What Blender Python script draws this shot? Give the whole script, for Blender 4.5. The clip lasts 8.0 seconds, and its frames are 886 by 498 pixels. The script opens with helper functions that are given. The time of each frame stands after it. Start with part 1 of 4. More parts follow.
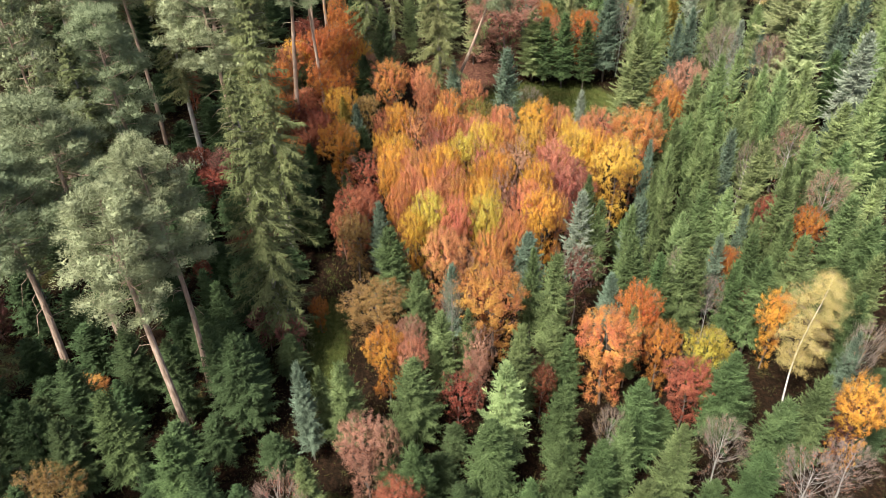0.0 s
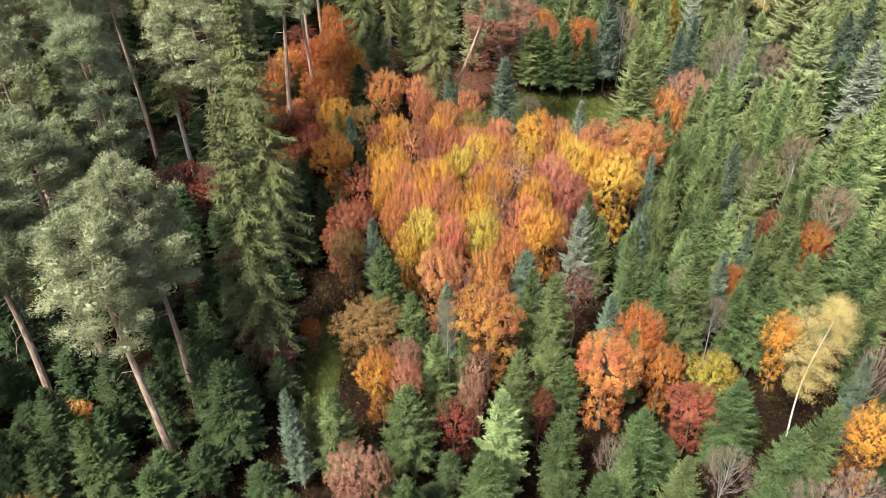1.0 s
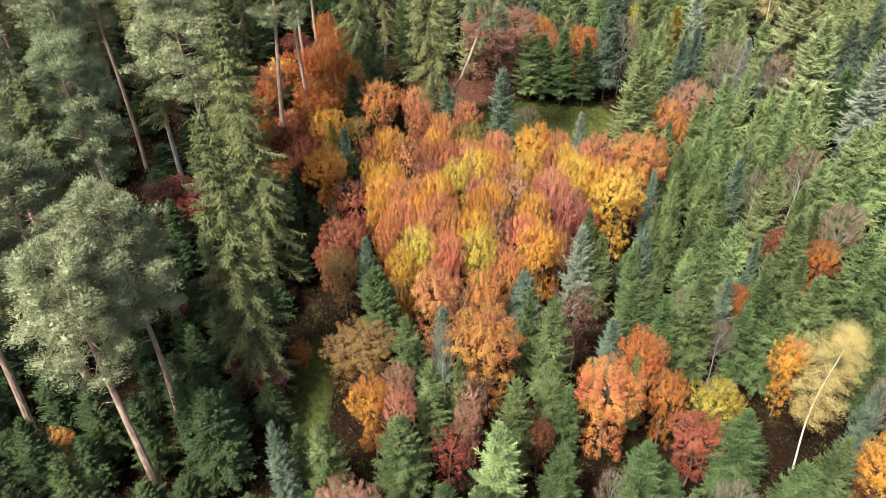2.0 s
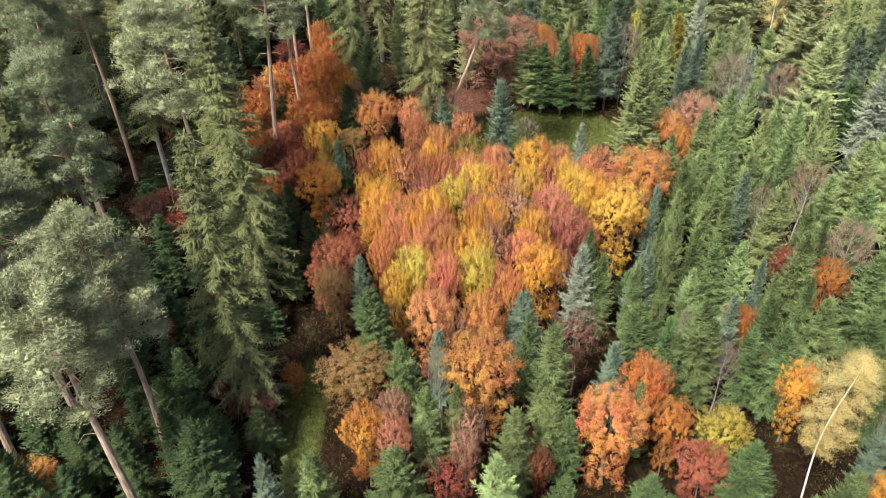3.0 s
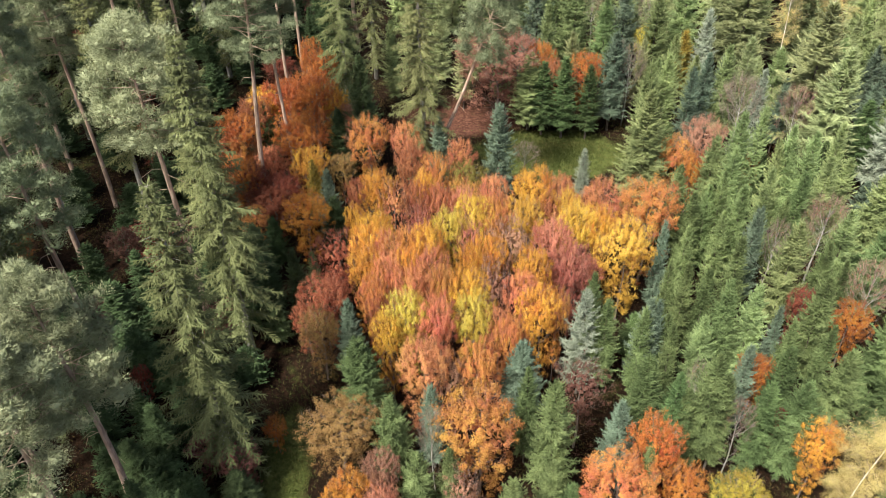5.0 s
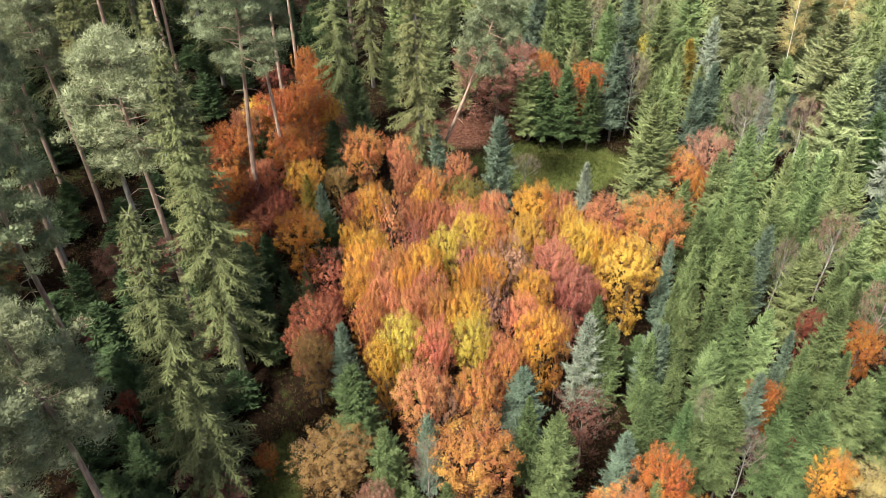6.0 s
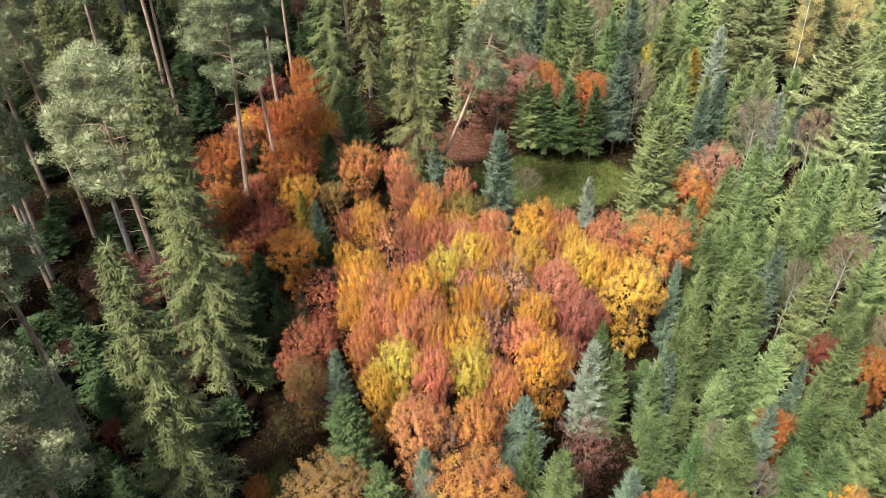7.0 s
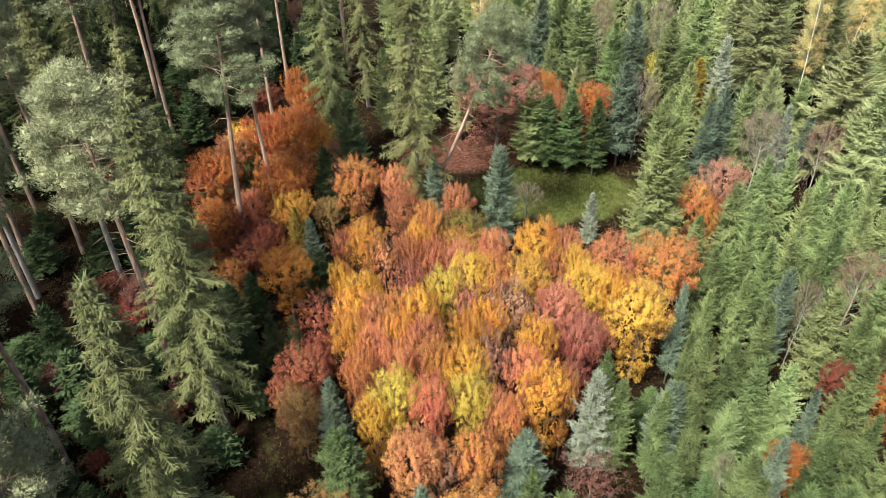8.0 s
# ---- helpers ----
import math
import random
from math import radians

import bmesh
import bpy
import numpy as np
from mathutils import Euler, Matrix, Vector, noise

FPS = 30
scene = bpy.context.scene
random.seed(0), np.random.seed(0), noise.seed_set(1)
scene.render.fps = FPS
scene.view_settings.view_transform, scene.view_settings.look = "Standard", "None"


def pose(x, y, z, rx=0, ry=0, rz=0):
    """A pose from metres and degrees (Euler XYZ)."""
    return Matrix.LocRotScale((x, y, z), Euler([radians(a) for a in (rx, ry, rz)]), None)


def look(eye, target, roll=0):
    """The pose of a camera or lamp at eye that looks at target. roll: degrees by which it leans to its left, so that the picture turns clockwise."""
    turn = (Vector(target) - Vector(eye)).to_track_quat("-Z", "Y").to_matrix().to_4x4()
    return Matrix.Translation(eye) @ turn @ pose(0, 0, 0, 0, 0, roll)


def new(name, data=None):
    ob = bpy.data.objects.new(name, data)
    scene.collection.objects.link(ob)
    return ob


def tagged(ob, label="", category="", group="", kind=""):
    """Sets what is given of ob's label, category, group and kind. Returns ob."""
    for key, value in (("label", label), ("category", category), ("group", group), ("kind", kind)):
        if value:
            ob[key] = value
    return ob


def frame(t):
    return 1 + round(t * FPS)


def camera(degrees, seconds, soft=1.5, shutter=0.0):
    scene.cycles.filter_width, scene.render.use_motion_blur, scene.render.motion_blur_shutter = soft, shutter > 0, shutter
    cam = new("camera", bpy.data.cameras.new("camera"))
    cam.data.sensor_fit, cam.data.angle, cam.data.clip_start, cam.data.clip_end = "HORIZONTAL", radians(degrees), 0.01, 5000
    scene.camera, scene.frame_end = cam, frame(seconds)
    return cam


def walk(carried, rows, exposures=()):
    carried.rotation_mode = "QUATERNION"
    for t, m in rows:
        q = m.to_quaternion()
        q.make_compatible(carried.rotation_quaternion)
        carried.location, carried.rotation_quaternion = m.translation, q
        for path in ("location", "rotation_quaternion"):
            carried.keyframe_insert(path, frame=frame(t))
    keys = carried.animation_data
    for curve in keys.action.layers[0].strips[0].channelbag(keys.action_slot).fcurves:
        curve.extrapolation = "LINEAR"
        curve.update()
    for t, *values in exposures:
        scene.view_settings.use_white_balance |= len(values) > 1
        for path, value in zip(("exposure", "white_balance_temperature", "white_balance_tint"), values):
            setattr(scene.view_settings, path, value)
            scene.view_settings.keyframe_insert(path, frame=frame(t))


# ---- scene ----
cam = camera(60.66, 8.0, soft=0.6)
walk(cam, [
    (0.0, pose(0.000, 0.000, 47.100, 52.217, 1.486, -2.574)),
    (0.5, pose(0.272, 1.285, 47.101, 52.235, 1.501, -2.581)),
    (1.0, pose(0.493, 2.419, 47.103, 52.246, 1.502, -2.589)),
    (1.5, pose(0.739, 3.723, 47.102, 52.256, 1.501, -2.595)),
    (3.0, pose(1.317, 7.387, 47.127, 52.241, 1.489, -2.632)),
    (3.5, pose(1.505, 8.708, 47.171, 52.222, 1.477, -2.638)),
    (4.0, pose(1.676, 9.913, 47.181, 52.211, 1.465, -2.622)),
    (4.5, pose(1.859, 11.263, 47.164, 52.224, 1.456, -2.618)),
    (6.0, pose(2.297, 15.059, 47.185, 52.209, 1.446, -2.632)),
    (6.5, pose(2.443, 16.446, 47.168, 52.217, 1.456, -2.640)),
    (7.0, pose(2.578, 17.691, 47.185, 52.195, 1.441, -2.606)),
    (7.5, pose(2.705, 18.929, 47.183, 52.168, 1.427, -2.582)),
    (8.0, pose(2.811, 20.325, 47.142, 52.194, 1.416, -2.599)),
])

# ---- light ----
SUN_ELEVATION, SUN_AZIMUTH = 56.0, 222.0  # degrees; azimuth clockwise from +y, where the sun stands
world = bpy.data.worlds.new("sky")
scene.world = world
world.use_nodes = True
wn = world.node_tree.nodes
wl = world.node_tree.links
sky = wn.new("ShaderNodeTexSky")
sky.sky_type = "NISHITA"
sky.sun_disc = False
sky.sun_elevation = radians(SUN_ELEVATION)
sky.sun_rotation = radians(SUN_AZIMUTH)
sky.dust_density = 6.0
wl.new(sky.outputs["Color"], wn["Background"].inputs["Color"])
wn["Background"].inputs["Strength"].default_value = 0.100
sun_data = bpy.data.lights.new("sun", "SUN")
sun_data.energy = 4.4
sun_data.angle = radians(10.0)
sun_data.color = (1.0, 0.93, 0.82)
sun = new("sun", sun_data)
az, el = radians(SUN_AZIMUTH), radians(SUN_ELEVATION)
sun_way = Vector((math.sin(az) * math.cos(el), math.cos(az) * math.cos(el), math.sin(el)))
sun.matrix_world = look(sun_way * 200, (0, 0, 0))
scene.view_settings.exposure = 1.20


# ---- materials ----
def nodes_of(name):
    m = bpy.data.materials.new(name)
    m.use_nodes = True
    t = m.node_tree
    t.nodes.clear()
    return m, t.nodes, t.links


def ramp(n, stops):
    r = n.new("ShaderNodeValToRGB")
    el_ = r.color_ramp.elements
    for i, (p, c) in enumerate(stops):
        e = el_[i] if i < 2 else el_.new(p)
        e.position, e.color = p, (*c, 1)
    return r


def math_node(n, l, op, a, b):
    m = n.new("ShaderNodeMath")
    m.operation = op
    for i, v in enumerate((a, b)):
        if isinstance(v, (int, float)):
            m.inputs[i].default_value = v
        else:
            l.new(v, m.inputs[i])
    return m.outputs[0]


def foliage(name, stops, patch=0.5, spread=0.45, through_light=0.42, rough=0.65, hue=0.035, value=0.44):
    """Leaves or needles: each leaf takes its colour from stops by its own chance and by patches of the crown; each tree differs a little."""
    m, n, l = nodes_of(name)
    out = n.new("ShaderNodeOutputMaterial")
    geo, info, co = n.new("ShaderNodeNewGeometry"), n.new("ShaderNodeObjectInfo"), n.new("ShaderNodeTexCoord")
    no = n.new("ShaderNodeTexNoise")
    no.inputs["Scale"].default_value = patch
    no.inputs["Detail"].default_value = 2.0
    shift = n.new("ShaderNodeVectorMath")
    shift.operation = "ADD"
    l.new(co.outputs["Object"], shift.inputs[0])
    sh = math_node(n, l, "MULTIPLY", info.outputs["Random"], 40.0)
    l.new(sh, shift.inputs[1])
    l.new(shift.outputs[0], no.inputs["Vector"])
    isl = math_node(n, l, "MULTIPLY", math_node(n, l, "SUBTRACT", geo.outputs["Random Per Island"], 0.5), spread)
    pat = math_node(n, l, "MULTIPLY", math_node(n, l, "SUBTRACT", no.outputs["Fac"], 0.5), 1.6)
    fac = math_node(n, l, "ADD", math_node(n, l, "ADD", isl, pat), 0.5)
    r = ramp(n, stops)
    l.new(fac, r.inputs["Fac"])
    hsv = n.new("ShaderNodeHueSaturation")
    l.new(math_node(n, l, "ADD", math_node(n, l, "MULTIPLY", math_node(n, l, "SUBTRACT", info.outputs["Random"], 0.5), hue), 0.5), hsv.inputs["Hue"])
    rnd2 = math_node(n, l, "FRACT", math_node(n, l, "MULTIPLY", info.outputs["Random"], 17.3), 0.0)
    l.new(math_node(n, l, "ADD", math_node(n, l, "MULTIPLY", math_node(n, l, "SUBTRACT", rnd2, 0.5), value), 1.0), hsv.inputs["Value"])
    l.new(r.outputs["Color"], hsv.inputs["Color"])
    d = n.new("ShaderNodeBsdfPrincipled")
    d.inputs["Roughness"].default_value = rough
    d.inputs["Specular IOR Level"].default_value = 0.05
    l.new(hsv.outputs["Color"], d.inputs["Base Color"])
    tr = n.new("ShaderNodeBsdfTranslucent")
    l.new(hsv.outputs["Color"], tr.inputs["Color"])
    mix = n.new("ShaderNodeMixShader")
    mix.inputs[0].default_value = through_light
    l.new(d.outputs[0], mix.inputs[1])
    l.new(tr.outputs[0], mix.inputs[2])
    l.new(mix.outputs[0], out.inputs["Surface"])
    return m


def bark(name, stops, scale=(6, 6, 1.2), bump=0.4):
    m, n, l = nodes_of(name)
    out = n.new("ShaderNodeOutputMaterial")
    co = n.new("ShaderNodeTexCoord")
    mp = n.new("ShaderNodeMapping")
    mp.inputs["Scale"].default_value = scale
    l.new(co.outputs["Object"], mp.inputs["Vector"])
    no = n.new("ShaderNodeTexNoise")
    no.inputs["Scale"].default_value = 1.0
    no.inputs["Detail"].default_value = 5.0
    l.new(mp.outputs[0], no.inputs["Vector"])
    r = ramp(n, stops)
    l.new(no.outputs["Fac"], r.inputs["Fac"])
    d = n.new("ShaderNodeBsdfPrincipled")
    d.inputs["Roughness"].default_value = 0.85
    l.new(r.outputs["Color"], d.inputs["Base Color"])
    b = n.new("ShaderNodeBump")
    b.inputs["Strength"].default_value = bump
    b.inputs["Distance"].default_value = 0.05
    l.new(no.outputs["Fac"], b.inputs["Height"])
    l.new(b.outputs[0], d.inputs["Normal"])
    l.new(d.outputs[0], out.inputs["Surface"])
    return m


MAT = {
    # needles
    # brightness with distance is put into the spruce tones: dim near, bright far
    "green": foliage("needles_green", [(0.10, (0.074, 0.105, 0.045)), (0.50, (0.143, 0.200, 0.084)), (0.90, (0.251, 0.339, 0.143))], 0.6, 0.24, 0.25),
    # green again with less light in the colour, mostly for the nearer trees
    "mid": foliage("needles_green_dimmed", [(0.10, (0.055, 0.078, 0.033)), (0.50, (0.106, 0.148, 0.062)), (0.90, (0.186, 0.251, 0.106))], 0.6, 0.24, 0.25),
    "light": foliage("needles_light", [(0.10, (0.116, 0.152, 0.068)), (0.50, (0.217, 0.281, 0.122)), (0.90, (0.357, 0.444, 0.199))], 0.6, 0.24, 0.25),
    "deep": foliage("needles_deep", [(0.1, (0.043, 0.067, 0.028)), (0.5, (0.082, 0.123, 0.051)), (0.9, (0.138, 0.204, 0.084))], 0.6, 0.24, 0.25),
    "pale": foliage("needles_far_pale", [(0.10, (0.134, 0.153, 0.076)), (0.50, (0.244, 0.279, 0.137)), (0.90, (0.371, 0.416, 0.207))], 0.6, 0.24, 0.25),
    # dark copy of the spruce needles; shade under taller trees is in the colour
    "dark": foliage("needles_shade_dark", [(0.1, (0.029, 0.044, 0.019)), (0.5, (0.057, 0.086, 0.039)), (0.9, (0.091, 0.139, 0.062))], 0.6, 0.24, 0.2),
    "blue": foliage("needles_blue", [(0.1, (0.062, 0.086, 0.060)), (0.5, (0.124, 0.173, 0.122)), (0.9, (0.199, 0.276, 0.195))], 0.6, 0.24, 0.2),
    "silver": foliage("needles_silver", [(0.1, (0.130, 0.150, 0.115)), (0.5, (0.260, 0.300, 0.230)), (0.9, (0.364, 0.420, 0.322))], 0.8, 0.24, 0.2),
    "old": foliage("needles_old", [(0.1, (0.078, 0.088, 0.039)), (0.5, (0.142, 0.161, 0.072)), (0.9, (0.229, 0.258, 0.113))], 0.5, 0.24, 0.25),
    "pine": foliage("needles_pine", [(0.1, (0.158, 0.182, 0.107)), (0.5, (0.212, 0.247, 0.144)), (0.9, (0.271, 0.313, 0.183))], 0.5, 0.24, 0.2),
    "mustard": foliage("needles_mustard", [(0.1, (0.14, 0.11, 0.03)), (0.5, (0.28, 0.20, 0.05)), (0.9, (0.42, 0.30, 0.08))], 0.6, 0.24, 0.25),
    # leaves
    "yellow": foliage("leaves_yellow", [(0.10, (0.380, 0.210, 0.042)), (0.50, (0.530, 0.350, 0.066)), (0.90, (0.620, 0.460, 0.090))], 0.45, 0.30, 0.34, hue=0.022),
    "gold": foliage("leaves_gold", [(0.10, (0.420, 0.150, 0.045)), (0.50, (0.550, 0.290, 0.055)), (0.90, (0.660, 0.420, 0.075))], 0.45, 0.30, 0.34, hue=0.022),
    "lime": foliage("leaves_lime", [(0.10, (0.340, 0.220, 0.045)), (0.50, (0.470, 0.380, 0.070)), (0.90, (0.550, 0.500, 0.110))], 0.45, 0.30, 0.34, hue=0.022),
    "orange": foliage("leaves_orange", [(0.1, (0.380, 0.125, 0.075)), (0.5, (0.470, 0.210, 0.072)), (0.9, (0.560, 0.345, 0.085))], 0.45, 0.30, 0.34, hue=0.022),
    "copper": foliage("leaves_copper", [(0.10, (0.380, 0.120, 0.085)), (0.50, (0.480, 0.205, 0.105)), (0.90, (0.560, 0.300, 0.110))], 0.45, 0.30, 0.34, hue=0.022),
    "pink": foliage("leaves_pink", [(0.1, (0.340, 0.115, 0.082)), (0.5, (0.430, 0.175, 0.122)), (0.9, (0.500, 0.250, 0.150))], 0.45, 0.30, 0.34, hue=0.022),
    "russet": foliage("leaves_russet", [(0.1, (0.230, 0.075, 0.045)), (0.5, (0.320, 0.118, 0.066)), (0.9, (0.410, 0.180, 0.092))], 0.45, 0.30, 0.34, hue=0.022),
    "crimson": foliage("leaves_crimson", [(0.1, (0.115, 0.034, 0.024)), (0.5, (0.180, 0.056, 0.036)), (0.9, (0.250, 0.090, 0.054))], 0.45, 0.30, 0.34, hue=0.022),
    "ember": foliage("leaves_ember", [(0.1, (0.290, 0.080, 0.036)), (0.5, (0.390, 0.145, 0.042)), (0.9, (0.480, 0.225, 0.052))], 0.45, 0.30, 0.34, hue=0.022),
    "chestnut": foliage("leaves_chestnut", [(0.1, (0.175, 0.080, 0.063)), (0.5, (0.284, 0.130, 0.104)), (0.9, (0.371, 0.180, 0.140))], 0.45, 0.30, 0.34, hue=0.022),
    "withered": foliage("leaves_withered", [(0.1, (0.207, 0.102, 0.073)), (0.5, (0.314, 0.170, 0.118)), (0.9, (0.376, 0.214, 0.147))], 0.45, 0.30, 0.34, hue=0.022),
    "brown": foliage("leaves_brown", [(0.1, (0.104, 0.045, 0.038)), (0.5, (0.157, 0.075, 0.061)), (0.9, (0.188, 0.095, 0.077))], 0.45, 0.30, 0.34, hue=0.022),
    "tan": foliage("leaves_tan", [(0.1, (0.169, 0.099, 0.040)), (0.5, (0.255, 0.165, 0.065)), (0.9, (0.306, 0.208, 0.081))], 0.45, 0.30, 0.34, hue=0.022),
    "olive": foliage("leaves_olive", [(0.1, (0.142, 0.111, 0.033)), (0.5, (0.216, 0.185, 0.053)), (0.9, (0.259, 0.233, 0.066))], 0.45, 0.30, 0.34, hue=0.022),
    "birch": foliage("leaves_birch", [(0.1, (0.340, 0.250, 0.095)), (0.5, (0.520, 0.410, 0.165)), (0.9, (0.660, 0.540, 0.240))], 0.7, 0.40, 0.30, hue=0.022),
    "twig": foliage("twigs", [(0.1, (0.106, 0.084, 0.073)), (0.5, (0.192, 0.152, 0.132)), (0.9, (0.288, 0.228, 0.198))], 0.8, 0.8, 0.0, 0.85),
    "twig_red": foliage("twigs_red", [(0.1, (0.106, 0.070, 0.059)), (0.5, (0.192, 0.128, 0.108)), (0.9, (0.288, 0.192, 0.162))], 0.8, 0.8, 0.0, 0.85),
    # bark
    "bark_spruce": bark("bark_spruce", [(0.3, (0.05, 0.042, 0.034)), (0.7, (0.13, 0.11, 0.09))]),
    "bark_pale": bark("bark_pale", [(0.25, (0.14, 0.13, 0.12)), (0.6, (0.32, 0.31, 0.29)), (0.85, (0.45, 0.44, 0.42))]),
    "bark_pine": bark("bark_pine", [(0.3, (0.172, 0.119, 0.088)), (0.55, (0.356, 0.256, 0.196)), (0.8, (0.529, 0.425, 0.351))]),
    "bark_pine_pale": bark("bark_pine_pale", [(0.3, (0.30, 0.20, 0.14)), (0.55, (0.48, 0.35, 0.27)), (0.8, (0.60, 0.48, 0.39))]),
    "bark_beech": bark("bark_beech", [(0.3, (0.09, 0.07, 0.06)), (0.7, (0.20, 0.165, 0.14))]),
    "bark_birch": bark("bark_birch", [(0.30, (0.12, 0.10, 0.09)), (0.42, (0.66, 0.63, 0.58)), (0.8, (0.80, 0.78, 0.73))], (2, 2, 5), 0.2),
}


# ---- ground ----
def ground_z(x, y):
    """The hillside climbs gently away from the first camera and levels out far off."""
    yy = max(-60.0, min(y, 230.0))
    soft_bumps = 0.18 * math.sin(x * 0.31 + 1.3) * math.sin(y * 0.27) + 0.10 * math.sin(x * 0.83 + y * 0.61)
    return 0.082 * (yy - 37.3) - 0.021 * max(-120.0, min(x, 120.0)) + soft_bumps


def ground_material():
    m, n, l = nodes_of("forest_floor")
    out = n.new("ShaderNodeOutputMaterial")
    co = n.new("ShaderNodeTexCoord")

    def nz(scale, detail):
        k = n.new("ShaderNodeTexNoise")
        k.inputs["Scale"].default_value = scale
        k.inputs["Detail"].default_value = detail
        l.new(co.outputs["Object"], k.inputs["Vector"])
        return k.outputs["Fac"]

    # brown litter, nearly black because the trees' shade is put into its colour
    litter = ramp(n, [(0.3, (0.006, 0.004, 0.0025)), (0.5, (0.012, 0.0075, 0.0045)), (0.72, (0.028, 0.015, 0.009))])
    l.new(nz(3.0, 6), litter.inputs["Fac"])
    beech_litter = ramp(n, [(0.3, (0.030, 0.014, 0.010)), (0.5, (0.070, 0.032, 0.022)), (0.72, (0.120, 0.062, 0.042))])
    l.new(nz(4.0, 6), beech_litter.inputs["Fac"])
    grass = ramp(n, [(0.3, (0.034, 0.046, 0.013)), (0.7, (0.090, 0.108, 0.032))])
    l.new(nz(2.2, 5), grass.inputs["Fac"])
    sep = n.new("ShaderNodeSeparateXYZ")
    l.new(co.outputs["Object"], sep.inputs[0])

    def blob(cx, cy, rx, ry):
        a = math_node(n, l, "DIVIDE", math_node(n, l, "SUBTRACT", sep.outputs[0], cx), rx)
        b = math_node(n, l, "DIVIDE", math_node(n, l, "SUBTRACT", sep.outputs[1], cy), ry)
        s = math_node(n, l, "ADD", math_node(n, l, "MULTIPLY", a, a), math_node(n, l, "MULTIPLY", b, b))
        return math_node(n, l, "MAXIMUM", math_node(n, l, "SUBTRACT", 1.0, s), 0.0)

    turf = math_node(n, l, "MAXIMUM", blob(16.5, 85.0, 11.0, 5.2), math_node(n, l, "MULTIPLY", blob(-9.2, 46.5, 2.4, 7.5), 0.8))
    turf = math_node(n, l, "ADD", turf, math_node(n, l, "MULTIPLY", math_node(n, l, "SUBTRACT", nz(0.35, 4), 0.42), 1.3))
    edge = ramp(n, [(0.25, (0, 0, 0)), (0.6, (1, 1, 1))])
    l.new(turf, edge.inputs["Fac"])
    mix = n.new("ShaderNodeMix")
    mix.data_type = "RGBA"
    l.new(edge.outputs["Color"], mix.inputs[0])
    under = n.new("ShaderNodeMix")  # fallen beech leaves under the copper-brown tree behind the clearing
    under.data_type = "RGBA"
    l.new(math_node(n, l, "MINIMUM", math_node(n, l, "MULTIPLY", blob(7.5, 93.5, 9.0, 5.0), 2.5), 1.0), under.inputs[0])
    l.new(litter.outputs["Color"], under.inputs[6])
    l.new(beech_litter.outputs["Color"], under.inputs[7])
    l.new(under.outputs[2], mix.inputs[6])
    l.new(grass.outputs["Color"], mix.inputs[7])
    d = n.new("ShaderNodeBsdfPrincipled")
    d.inputs["Roughness"].default_value = 0.95
    d.inputs["Specular IOR Level"].default_value = 0.05
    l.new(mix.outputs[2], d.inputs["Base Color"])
    b = n.new("ShaderNodeBump")
    b.inputs["Strength"].default_value = 0.7
    b.inputs["Distance"].default_value = 0.12
    l.new(nz(5.0, 6), b.inputs["Height"])
    l.new(b.outputs[0], d.inputs["Normal"])
    l.new(d.outputs[0], out.inputs["Surface"])
    return m


def build_ground():
    def axis(lo, hi, step, far):
        inner = list(np.arange(lo, hi + 0.01, step))
        return [-far, -900, -400] + [v for v in (-200, -130) if v < lo - 5] + inner + [v for v in (160, 230, 320) if v > hi + 5] + [900, far]
    xs, ys = axis(-90, 110, 1.25, 2500), axis(-30, 150, 1.25, 2500)
    verts = [(x, y, ground_z(x, y)) for y in ys for x in xs]
    w = len(xs)
    faces = [(j * w + i, j * w + i + 1, (j + 1) * w + i + 1, (j + 1) * w + i) for j in range(len(ys) - 1) for i in range(w - 1)]
    me = bpy.data.meshes.new("ground")
    me.from_pydata(verts, [], faces)
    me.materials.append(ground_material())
    me.polygons.foreach_set("use_smooth", [True] * len(me.polygons))
    tagged(new("ground", me), "brown leaf-litter forest floor with mossy grass patches on a slope", "ground", kind="structure")


build_ground()


